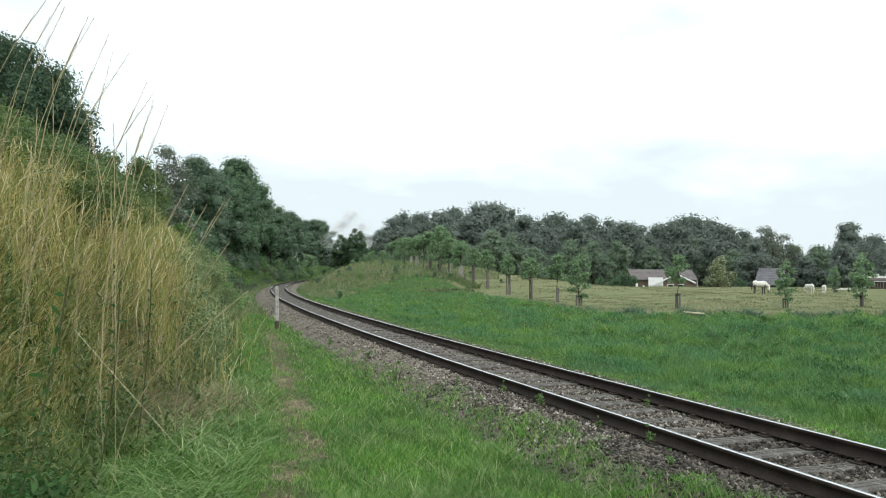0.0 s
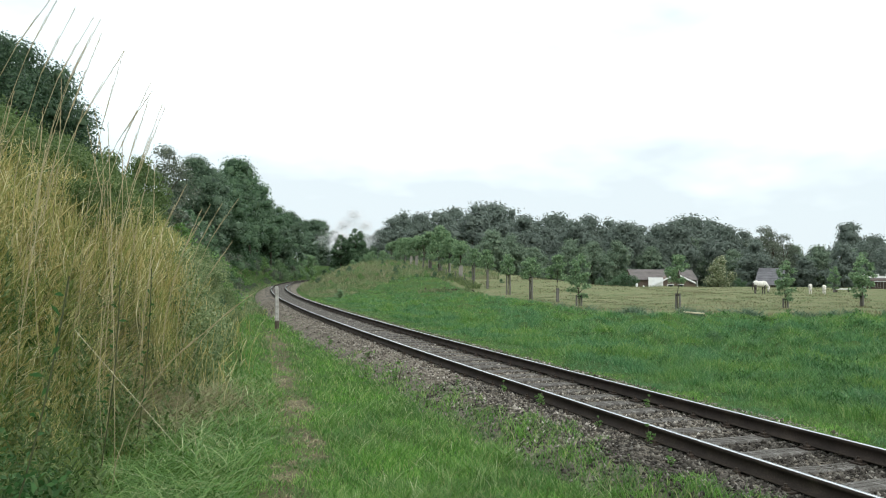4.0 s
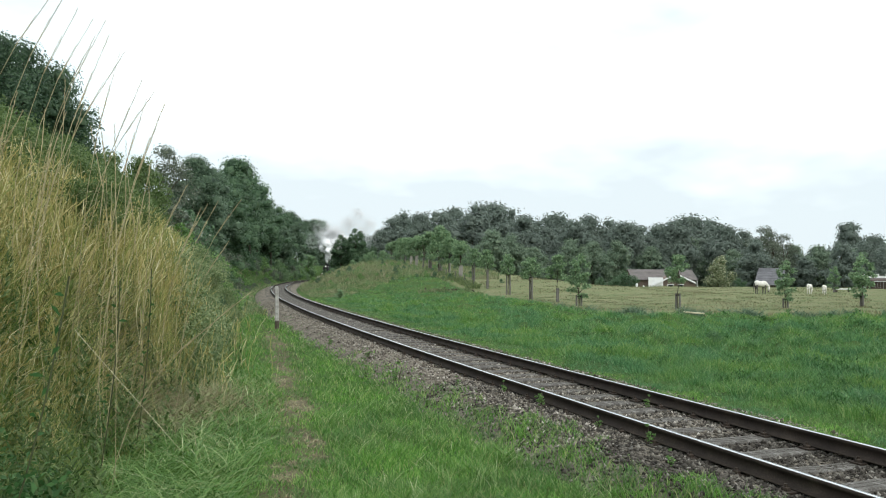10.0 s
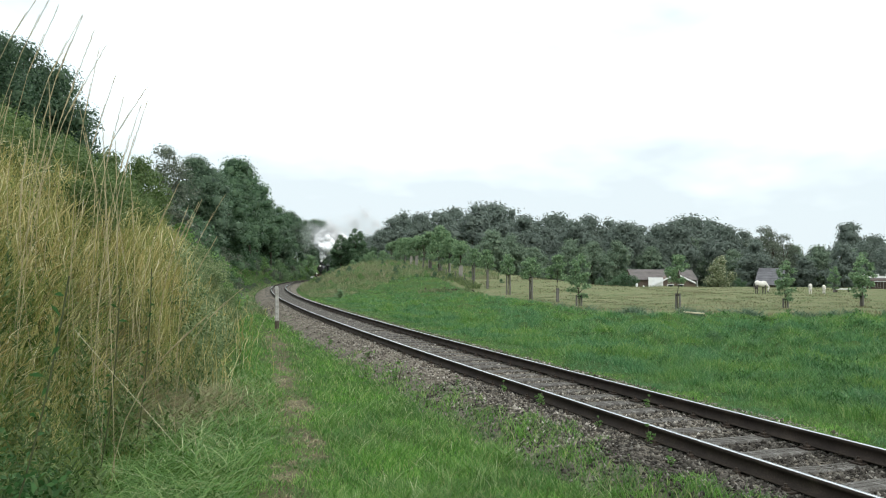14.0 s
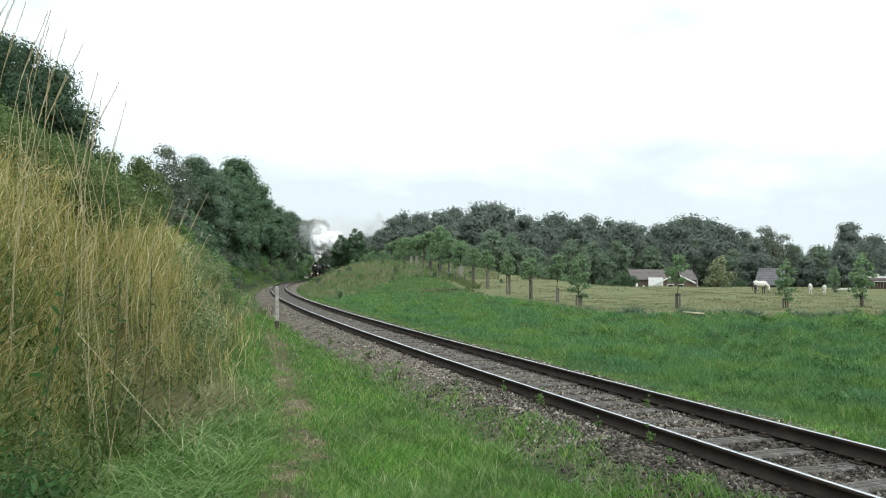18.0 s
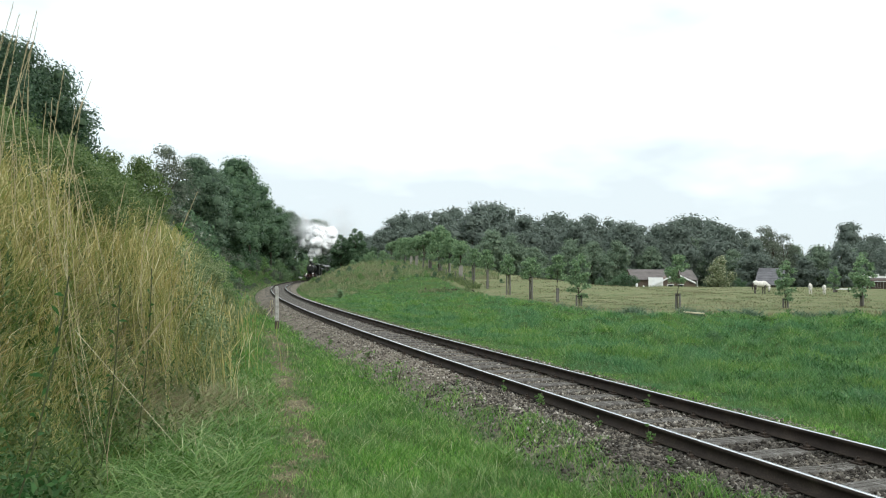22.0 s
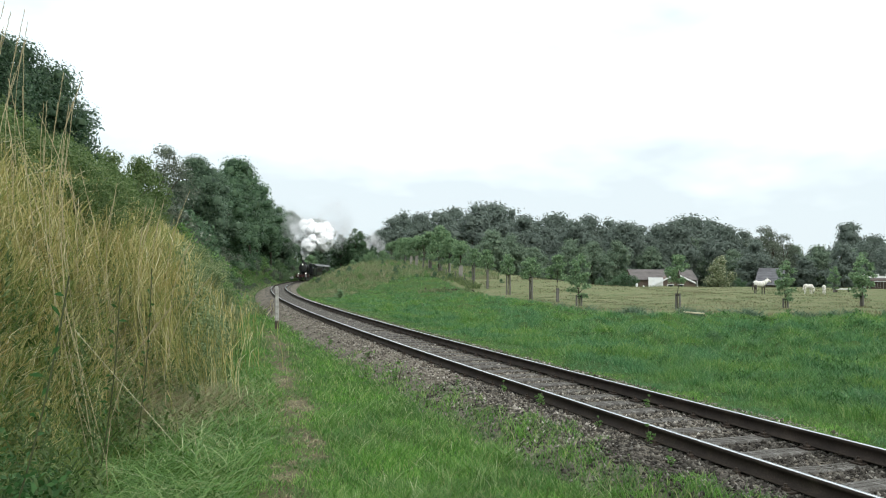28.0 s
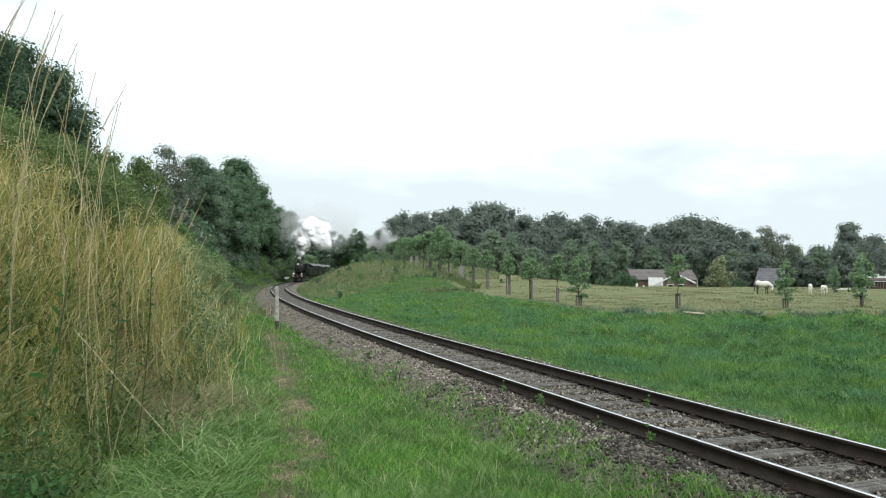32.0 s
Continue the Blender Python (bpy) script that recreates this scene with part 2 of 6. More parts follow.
M_VERGE = leafy("verge_grass", [(0.0, (0.055, 0.155, 0.022)), (0.5, (0.135, 0.320, 0.050)), (0.85, (0.26, 0.46, 0.105)), (1.0, (0.48, 0.50, 0.22))],
                [(0.0, (0.055, 0.145, 0.034)), (0.6, (0.108, 0.240, 0.064)), (1.0, (0.32, 0.33, 0.16))], 1.3, 0.45)
M_THATCH = leafy("dry_thatch", [(0.0, (0.125, 0.115, 0.055)), (0.6, (0.255, 0.225, 0.115)), (1.0, (0.43, 0.39, 0.23))], None, 1, 0.2)
M_TUFT = leafy("tuft_grass", [(0.0, (0.058, 0.140, 0.026)), (0.5, (0.118, 0.238, 0.052)), (0.85, (0.22, 0.345, 0.105)), (1.0, (0.52, 0.56, 0.32))], None, 1, 0.4)
M_LUSH = leafy("lush_grass", [(0.0, (0.040, 0.120, 0.044)), (0.5, (0.080, 0.210, 0.080)), (0.9, (0.155, 0.310, 0.138)), (1.0, (0.30, 0.40, 0.22))],
               [(0.0, (0.072, 0.180, 0.034)), (0.6, (0.140, 0.285, 0.058)), (1.0, (0.30, 0.38, 0.13))], 0.42, 0.42)
M_STRAW = leafy("straw_grass", [(0.0, (0.175, 0.160, 0.050)), (0.45, (0.465, 0.380, 0.140)), (0.82, (0.70, 0.58, 0.29)), (1.0, (0.94, 0.88, 0.68))],
                [(0.0, (0.16, 0.22, 0.060)), (0.6, (0.34, 0.36, 0.115)), (1.0, (0.66, 0.59, 0.30))], 0.9, 0.55)
M_BANKGREEN = leafy("bank_grass", [(0.0, (0.085, 0.150, 0.032)), (0.5, (0.210, 0.310, 0.072)), (0.85, (0.45, 0.46, 0.165)), (1.0, (0.80, 0.72, 0.42))],
                    [(0.0, (0.190, 0.190, 0.055)), (0.5, (0.47, 0.41, 0.135)), (1.0, (0.82, 0.70, 0.39))], 1.6, 0.48)
M_FIELD = leafy("field_grass", [(0.0, (0.100, 0.122, 0.056)), (0.5, (0.150, 0.156, 0.078)), (1.0, (0.235, 0.205, 0.122))],
                [(0.0, (0.080, 0.125, 0.046)), (0.6, (0.125, 0.180, 0.070)), (1.0, (0.21, 0.225, 0.115))], 0.25, 0.4)
M_WEED = leafy("hill_weeds", [(0.0, (0.115, 0.150, 0.072)), (0.5, (0.21, 0.225, 0.115)), (1.0, (0.40, 0.35, 0.23))],
               [(0.0, (0.085, 0.165, 0.058)), (0.6, (0.14, 0.24, 0.085)), (1.0, (0.26, 0.30, 0.14))], 0.25, 0.42)
M_TAN = leafy("tan_weeds", [(0.0, (0.125, 0.145, 0.070)), (0.5, (0.20, 0.19, 0.105)), (1.0, (0.32, 0.275, 0.17))], None, 1, 0.35)
M_STALK = surface("dry_stalk", [(0.3, (0.26, 0.215, 0.115)), (0.6, (0.46, 0.395, 0.24))], 5.0, 60.0, 0.7, 0, 0.2, 0.001, 0.2)
M_PALE = surface("pale_straw", [(0.3, (0.40, 0.36, 0.23)), (0.6, (0.55, 0.50, 0.34))], 5.0, 60.0, 0.6, 0, 0.1, 0.001, 0.3)
LEAF_DARK = leafy("leaves_dark", [(0.0, (0.052, 0.090, 0.056)), (0.5, (0.088, 0.145, 0.084)), (1.0, (0.140, 0.205, 0.120))], None, 1, 0.35, lean=0.3)
# darker copy of the dark leaves: shade of the nearest trees set in colour
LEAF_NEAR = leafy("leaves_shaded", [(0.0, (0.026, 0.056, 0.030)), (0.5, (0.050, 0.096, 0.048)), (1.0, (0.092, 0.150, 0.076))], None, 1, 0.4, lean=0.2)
# dark leaves of the bank's weeds, and the meadow's shade painted as tufts
LEAF_WEED_SHADE = leafy("leaves_weed_shade", [(0.0, (0.032, 0.090, 0.024)), (0.5, (0.060, 0.150, 0.044)), (1.0, (0.110, 0.230, 0.080))], None, 1, 0.4)
LEAF_MID = leafy("leaves_mid", [(0.0, (0.040, 0.085, 0.042)), (0.5, (0.070, 0.132, 0.064)), (1.0, (0.118, 0.190, 0.094))], None, 1, 0.35, lean=0.3)
LEAF_GREY = leafy("leaves_greyish", [(0.0, (0.070, 0.092, 0.066)), (0.5, (0.130, 0.155, 0.110)), (1.0, (0.22, 0.245, 0.18))], None, 1, 0.35)
LEAF_HAZEL = leafy("leaves_hazel", [(0.0, (0.040, 0.080, 0.040)), (0.5, (0.070, 0.128, 0.062)), (1.0, (0.125, 0.195, 0.098))], None, 1, 0.4, lean=0.4)
LEAF_BRAMBLE = leafy("leaves_bramble", [(0.0, (0.090, 0.145, 0.052)), (0.5, (0.175, 0.240, 0.098)), (1.0, (0.36, 0.40, 0.22))], None, 1, 0.42)
LEAF_SCRUB = leafy("leaves_scrub", [(0.0, (0.048, 0.090, 0.026)), (0.5, (0.098, 0.158, 0.048)), (1.0, (0.20, 0.26, 0.105))], None, 1, 0.45)
LEAF_YOUNG = leafy("leaves_young", [(0.0, (0.070, 0.150, 0.042)), (0.5, (0.130, 0.245, 0.068)), (1.0, (0.24, 0.37, 0.13))], None, 1, 0.45)
LEAF_BLUE = leafy("leaves_bluish", [(0.0, (0.050, 0.120, 0.046)), (0.5, (0.090, 0.190, 0.074)), (1.0, (0.175, 0.295, 0.130))], None, 1, 0.4)
LEAF_AVENUE = leafy("leaves_avenue", [(0.0, (0.090, 0.160, 0.080)), (0.5, (0.150, 0.245, 0.120)), (1.0, (0.30, 0.42, 0.22))], None, 1, 0.42, lean=0.25)
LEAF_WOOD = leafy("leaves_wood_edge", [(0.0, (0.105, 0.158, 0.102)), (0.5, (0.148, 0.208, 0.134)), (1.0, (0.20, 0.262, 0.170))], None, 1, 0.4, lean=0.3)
# distance haze painted into the far wood's leaves: paler, greyer, little contrast
LEAF_FAR_HAZE = leafy("leaves_far_haze", [(0.0, (0.116, 0.148, 0.122)), (0.5, (0.138, 0.175, 0.142)), (1.0, (0.166, 0.206, 0.164))], None, 1, 0.4, lean=0.3)
LEAF_OLIVE = leafy("leaves_olive", [(0.0, (0.070, 0.105, 0.040)), (0.5, (0.130, 0.180, 0.066)), (1.0, (0.25, 0.29, 0.13))], None, 1, 0.4)
LEAF_CREAM = leafy("leaves_cream", [(0.0, (0.09, 0.13, 0.055)), (0.6, (0.20, 0.235, 0.115)), (1.0, (0.50, 0.50, 0.34))], None, 1, 0.3, lean=0.3)

# ---- ground: one sheet to the horizon ----
def path_share(x, y):
    """1 on the trodden line along the verge, falling to 0 beside it."""
    line = np.interp(y, [4.5, 6.5, 9.5, 11.8, 21.0, 34.0], [-0.95, -1.19, -1.67, -2.2, -4.3, -7.6]) + 0.10 * np.sin(1.7 * y)
    return np.exp(-((x - line) / (0.24 + 0.008 * y)) ** 2) * (1 - smooth(24, 34, y))


def build_ground():
    ring = np.concatenate([np.geomspace(0.6, 400, 240), np.geomspace(430, 3500, 16)])
    front = np.radians(np.linspace(50, 130, 260))
    back = np.radians(np.linspace(130, 410, 60)[1:-1])
    ang = np.concatenate([front, back])
    A, Rr = np.meshgrid(ang, ring)
    x, y = Rr * np.cos(A), Rr * np.sin(A)
    z = ground_z(x, y)
    far = smooth(330, 600, Rr)
    z = z * (1 - far) + (-0.45) * far
    n, m = len(ring), len(ang)
    i, j = np.meshgrid(np.arange(n - 1), np.arange(m), indexing="ij")
    j2 = (j + 1) % m
    F = np.stack([i * m + j, i * m + j2, (i + 1) * m + j2, (i + 1) * m + j], -1).reshape(-1, 4)[:, ::-1]
    V = np.stack([x, y, z], -1).reshape(-1, 3)
    c = len(V)
    V = np.concatenate([V, [[0, 0, float(ground_z(0, 0))]]])
    me = mesh_np("ground", V, F, [M_GROUND], flat=False)
    l, s = track_ls(V[:, 0], V[:, 1])
    grazed = smooth(0, 5, V[:, 1] - meadow_edge(V[:, 0])) * smooth(4, 10, s)
    grazed = np.maximum(grazed, 0.55 * smooth(90, 130, V[:, 1]) * (s > 4))
    worn = me.attributes.new("worn", "FLOAT", "POINT")
    worn.data.foreach_set("value", path_share(V[:, 0], V[:, 1]).astype(np.float32))
    a = me.attributes.new("grazed", "FLOAT", "POINT")
    a.data.foreach_set("value", grazed.astype(np.float32))
    # close the small hole under the camera
    bm = bmesh.new()
    bm.from_mesh(me)
    bm.verts.ensure_lookup_table()
    for q in range(m):
        bm.faces.new((bm.verts[c], bm.verts[q], bm.verts[(q + 1) % m]))
    bm.to_mesh(me)
    bm.free()
    return tagged(new("ground", me), "rough green meadow ground beside a railway cutting", "ground", kind="structure")


build_ground()


# ---- track ----
def sweep(profile, l0, l1, step, s0):
    """A closed profile of (across, up) swept along the line; returns arrays."""
    ls = np.arange(l0, l1 + 0.01, step)
    P = np.array(profile)
    V = []
    for l in ls:
        x, y = track_xy(np.full(len(P), l), s0 + P[:, 0])
        V.append(np.stack([x, y, P[:, 1]], -1))
    V = np.concatenate(V)
    m = len(P)
    i, j = np.meshgrid(np.arange(len(ls) - 1), np.arange(m), indexing="ij")
    j2 = (j + 1) % m
    F = np.stack([i * m + j, (i + 1) * m + j, (i + 1) * m + j2, i * m + j2], -1).reshape(-1, 4)
    return V, F, np.tile(np.arange(m), len(ls) - 1)


L_END = 330.0
track = thing("railway_track", "single railway track with rusty rails on old timber sleepers", "railway track")
RAIL = [(-0.065, -0.155), (0.065, -0.155), (0.065, -0.143), (0.012, -0.125), (0.010, -0.045), (0.034, -0.034), (0.036, -0.008), (0.028, 0.0), (-0.028, 0.0), (-0.036, -0.008), (-0.034, -0.034), (-0.010, -0.045), (-0.012, -0.125), (-0.065, -0.143)]
for side in (-0.7525, 0.7525):
    V, F, J = sweep(RAIL, -14, L_END, 1.2, side)
    ob = new("rail", mesh_np("rail", V, F, [M_RUST, M_POLISH], index=(J == 7).astype(int)))
    ob.parent = track
    ob["label"] = "rusty steel rail with a polished running surface"

# ballast bed
V, F, J = sweep(BED, -14, L_END, 0.8, 0.0)
l_, s_ = track_ls(V[:, 0], V[:, 1])
V[:, 2] += 0.018 * waves(V[:, 0], V[:, 1], 1.3, 3.0)
tagged(new("ballast_bed", mesh_np("ballast_bed", V, F, [M_BALLAST])), "grey-brown crushed stone ballast bed", "ballast", kind="structure")


def timber():
    """A weathered sleeper with two drying cracks along its top and frayed ends."""
    g1, g2 = random.uniform(-0.055, -0.025), random.uniform(0.02, 0.06)
    prof = [(-0.125, -0.075), (-0.128, 0.055), (-0.108, 0.073), (g1 - 0.009, 0.075), (g1, 0.045), (g1 + 0.009, 0.073), (g2 - 0.008, 0.076), (g2, 0.042), (g2 + 0.008, 0.074), (0.11, 0.072), (0.127, 0.052), (0.125, -0.075)]
    bm = bmesh.new()
    rows = []
    for y in (-1.28, -0.8, -0.3, 0.25, 0.75, 1.27):
        dz, dx = random.uniform(-0.010, 0.010), random.uniform(-0.008, 0.008)
        rows.append([bm.verts.new((px + dx, y + random.uniform(-0.025, 0.025) * (abs(y) > 1), pz + dz)) for px, pz in prof])
    n = len(prof)
    for r0, r1 in zip(rows, rows[1:]):
        for i in range(n):
            j = (i + 1) % n
            bm.faces.new((r0[i], r0[j], r1[j], r1[i]))
    bm.faces.new(rows[0])
    bm.faces.new(rows[-1][::-1])
    bmesh.ops.recalc_face_normals(bm, faces=bm.faces)
    me = bpy.data.meshes.new("sleeper")
    bm.to_mesh(me)
    bm.free()
    me.materials.append(M_SLEEPER)
    return me


def plate():
    bm = bmesh.new()
    box(bm, (0.16, 0.30, 0.016), (0, 0, 0.008))
    for e in (-0.1, 0.1):
        box(bm, (0.07, 0.05, 0.035), (0, e, 0.03), bevel=0.006)
        tube(bm, 0.016, 0.016, (0.0, e, 0.04), (0.0, e, 0.075), 6)
    me = bpy.data.meshes.new("rail_chair")
    bm.to_mesh(me)
    bm.free()
    me.materials.append(M_RUST)
    return me


SLEEPERS = [timber() for q in range(7)]
CHAIR = plate()
STEP = 0.68
for i in range(225):
    l = -1.87 + i * STEP
    ob = new("sleeper", SLEEPERS[i % 7])
    ob.parent = track
    p = on_track(l, random.uniform(-0.03, 0.03), -0.251 + random.uniform(-0.018, 0.009))
    ob.matrix_basis = Matrix.Translation(p) @ Matrix.Rotation(radians(heading(l) + random.uniform(-0.8, 0.8)), 4, "Z")
    if l < 45:
        for side in (-0.7525, 0.7525):
            c = new("rail_chair", CHAIR)
            c.parent = ob
            c.matrix_basis = Matrix.Translation((0, -side, 0.078))


def stones(n, lmin, lmax, smax, size, mat=M_STONE):
    l = lmin * (lmax / lmin) ** rng.random(n)
    s = (rng.random(n) * 2 - 1) * smax
    ok = (s > -1.5 - 0.2 * rng.random(n)) | (rng.random(n) < 0.35)
    l, s = l[ok], s[ok]
    n = len(l)
    x, y = track_xy(l, s)
    z = top_z(x, y) + rng.uniform(-0.014, 0.012, n)
    r = size * rng.uniform(0.5, 1.25, n)
    base = np.array([(1, 0, 0), (-1, 0, 0), (0, 1, 0), (0, -1, 0), (0, 0, 0.8), (0, 0, -0.8)], float)
    tri = np.array([(0, 2, 4), (2, 1, 4), (1, 3, 4), (3, 0, 4), (2, 0, 5), (1, 2, 5), (3, 1, 5), (0, 3, 5)])
    J = base[None] * rng.uniform(0.45, 1.3, (n, 6, 1)) + rng.uniform(-0.42, 0.42, (n, 6, 3))
    a = rng.random(n) * 6.283
    ca, sa = np.cos(a)[:, None], np.sin(a)[:, None]
    X, Y, Z = J[..., 0] * ca - J[..., 1] * sa, J[..., 0] * sa + J[..., 1] * ca, J[..., 2]
    V = np.stack([X * r[:, None] + x[:, None], Y * r[:, None] + y[:, None], Z * r[:, None] + z[:, None]], -1).reshape(-1, 3)
    F = (tri[None] + 6 * np.arange(n)[:, None, None]).reshape(-1, 3)
    return mesh_np("ballast_stones", V, F, [mat])


tagged(new("ballast_stones", stones(52000, 8.0, 52.0, 2.35, 0.032)), "loose angular grey-brown ballast stones between the sleepers", "gravel", kind="stuff")


tagged(new("ballast_chips", stones(46000, 3.5, 13.0, 2.1, 0.030, M_CHIP)), "small broken ballast stone beside and between the rails", "gravel", kind="stuff")

# ---- grass ----
def blades(name, x, y, h, w, lean, mat, z=None, seg=2, wind=(0.0, 0.0)):
    """Curved blades of grass at the places x, y, joined."""
    n = len(x)
    z = top_z(x, y) - 0.02 if z is None else z
    a = rng.random(n) * 6.283
    dx, dy = np.cos(a), np.sin(a)
    b = rng.random(n) * 6.283
    lx, ly = np.cos(b) * lean + wind[0], np.sin(b) * lean + wind[1]
    rows = []
    for q in range(seg + 1):
        f = q / seg
        bend = f ** 2
        cx, cy, cz = x + lx * h * bend, y + ly * h * bend, z + h * (f - 0.22 * bend * np.minimum(1, np.hypot(lx, ly)) - 0.45 * np.maximum(0, np.hypot(lx, ly) - 0.8) * f ** 3)
        if q < seg:
            ww = w * (1 - 0.55 * f)
            rows += [(cx - dx * ww / 2, cy - dy * ww / 2, cz), (cx + dx * ww / 2, cy + dy * ww / 2, cz)]
        else:
            rows.append((cx, cy, cz))
    V = np.stack([np.stack(r, -1) for r in rows], 1).reshape(-1, 3)
    k = len(rows)
    tri = []
    for q in range(seg - 1):
        tri += [(2 * q, 2 * q + 1, 2 * q + 3), (2 * q, 2 * q + 3, 2 * q + 2)]
    tri.append((2 * seg - 2, 2 * seg - 1, 2 * seg))
    F = (np.array(tri)[None] + k * np.arange(n)[:, None, None]).reshape(-1, 3)
    return mesh_np(name, V, F, [mat])


def fan(n, d0, d1, a0, a1, power=1.0):
    """Places spread evenly in the view: log-even in distance d0 to d1, between bearings a0 and a1 (degrees, right of the y axis)."""
    d = d0 * (d1 / d0) ** (rng.random(n) ** power)
    a = np.radians(rng.uniform(a0, a1, n))
    return d * np.sin(a), d * np.cos(a), d


def weed_line(x):
    """How deep the fresh grass reaches before the hill's weeds begin."""
    return np.where(x < 8, np.clip(70 + (x + 8.4) * 8.3, 66, 98), 400.0)


def foot_at(l):
    return np.interp(l, FOOT_L, FOOT_U)


def scatter():
    # verge beside the track
    x, y, d = fan(330000, 3.6, 95, -24, 31)
    l, s = track_ls(x, y)
    ragged = 1.26 + 0.26 * smooth(9, 13, l) + 0.34 * waves(x, y, 2.9, 1.0) + 0.25 * waves(x, y, 0.8, 2.0) + rng.exponential(0.10, len(x)) + 0.35 * smooth(14, 24, l) + 0.5 * smooth(30, 60, l)
    trod = path_share(x, y)
    bare = (waves(x, y, 2.7, 5.0) + 0.3 * waves(x, y, 0.6, 1.0) > 0.86) | (trod * (0.52 + 0.55 * waves(x, y, 2.3, 0.6) + 0.3 * waves(x, y, 0.5, 2.0)) > 0.60)
    ok = (s < -ragged) & (-s < foot_at(l) + 0.5)
    thin = ok & bare & (rng.random(len(x)) < 0.9)
    ok = ok & ~bare
    x1, y1, d1 = x[ok], y[ok], d[ok]
    tuft = np.clip(0.45 + 0.5 * waves(x1, y1, 1.1, 0.7) + 0.55 * waves(x1, y1, 0.38, 1.7), 0, 1.5)
    edge = smooth(-0.1, 0.32, -s[ok] - ragged[ok])
    h = (0.040 + (0.03 + 0.13 * tuft) * edge) * rng.uniform(0.5, 1.3, len(x1)) * (1 - 0.5 * trod[ok])
    tagged(new("verge_grass", blades("verge_grass", x1, y1, h, 0.0045 + d1 * 0.00062, 0.65, M_VERGE)), "short green verge grass beside the ballast", "grass", kind="stuff")
    x1, y1, d1 = x[thin], y[thin], d[thin]
    tagged(new("dry_thatch", blades("dry_thatch", x1, y1, rng.uniform(0.04, 0.11, len(x1)), 0.004 + d1 * 0.0007, 1.5, M_THATCH)), "flattened dry straw-coloured grass in worn spots", "dry grass", kind="stuff")
    # broad-leaved plants low in the verge
    x, y, d = fan(70000, 3.6, 45, -24, 31)
    l, s = track_ls(x, y)
    ok = (s < -1.45 - 0.3 * waves(x, y, 1.7, 2.0)) & (-s < foot_at(l) + 0.3) & (waves(x, y, 1.25, 2.6) + 0.4 * waves(x, y, 0.5, 1.0) > 0.32)
    x, y, d = x[ok], y[ok], d[ok]
    tagged(new("verge_herbs", blades("verge_herbs", x, y, rng.uniform(0.03, 0.11, len(x)), 0.014 + d * 0.0008, 1.1, LEAF_YOUNG)), "low broad-leaved herbs and clover in the verge", "weeds", kind="stuff")
    # coarse tufts that stand above the verge
    x, y, d = fan(12000, 3.6, 60, -24, 28)
    l, s = track_ls(x, y)
    ok = (s < -2.0) & (-s < foot_at(l) + 0.6) & (waves(x, y, 1.7, 4.0) > 0.1) & (path_share(x, y) < 0.4)
    n = 9
    x, y, d = np.repeat(x[ok], n), np.repeat(y[ok], n), np.repeat(d[ok], n)
    x, y = x + rng.normal(0, 0.035, len(x)), y + rng.normal(0, 0.035, len(x))
    tagged(new("grass_tufts", blades("grass_tufts", x, y, rng.uniform(0.12, 0.30, len(x)), 0.004 + d * 0.0005, 0.9, M_TUFT, seg=3)), "coarse bluish-green grass tufts in the verge", "grass", kind="stuff")
    # lush meadow on the inner side
    x, y, d = fan(330000, 6.5, 104, -16, 31)
    l, s = track_ls(x, y)
    ok = (s > 1.15 + 1.15 * smooth(10, 14, l) * (1 - 0.5 * smooth(22, 36, l)) + 0.25 * waves(x, y, 2.0, 3.0) + 0.15 * waves(x, y, 0.6, 1.0)) & (y < np.minimum(meadow_edge(x), weed_line(x)) + 2 * waves(x, y, 9, 1.0))
    x, y, d, s = x[ok], y[ok], d[ok], s[ok]
    tuft = np.clip(0.5 + 0.45 * waves(x, y, 1.3, 2.7) + 0.35 * waves(x, y, 3.7, 0.7) + 0.25 * waves(x, y, 0.6, 1.9), 0, 1.3)
    h = (0.060 + 0.07 * tuft + 0.26 * tuft * smooth(2.6, 5.5, s)) * rng.uniform(0.5, 1.2, len(x))
    h = h * (1 - 0.75 * smooth(-7, -1, y - meadow_edge(x)))
    near = s < 2.45 + 0.5 * waves(x, y, 2.4, 1.0)
    tagged(new("meadow_grass", blades("meadow_grass", x[~near], y[~near], h[~near], 0.004 + d[~near] * 0.00046, 0.8, M_LUSH)), "lush tall green grass on the far side of the track", "grass", kind="stuff")
    tagged(new("shoulder_grass", blades("shoulder_grass", x[near], y[near], h[near], 0.004 + d[near] * 0.00050, 0.7, M_VERGE)), "short yellowish-green grass along the ballast's edge", "grass", kind="stuff")
    # tussocks that stand out of the meadow, their blades arching outwards
    x, y, d = fan(5200, 7.5, 60, -14, 31)
    l, s = track_ls(x, y)
    ok = (s > 3.3) & (y < meadow_edge(x) - 5) & (waves(x, y, 4.1, 1.3) > -0.45)
    n = 40
    big = rng.uniform(0.6, 1.35, int(ok.sum()))
    x, y, d, big = (np.repeat(v, n) for v in (x[ok], y[ok], d[ok], big))
    a, r = rng.random(len(x)) * 6.283, np.sqrt(rng.random(len(x))) * 0.22 * big
    x, y = x + np.cos(a) * r, y + np.sin(a) * r
    h = rng.uniform(0.14, 0.32, len(x)) * big
    out = 0.15 + 3.2 * r
    tagged(new("grass_tussocks", blades("grass_tussocks", x, y, h, 0.004 + d * 0.00048, 0.35, M_LUSH, seg=2, wind=(np.cos(a) * out, np.sin(a) * out))), "arching grass tussocks in the lush meadow", "grass", kind="stuff")
    # dark leaf tufts, denser to the right, added as shade between the tussocks
    x, y, d = fan(2600, 8.5, 40, 8, 30)
    l, s = track_ls(x, y)
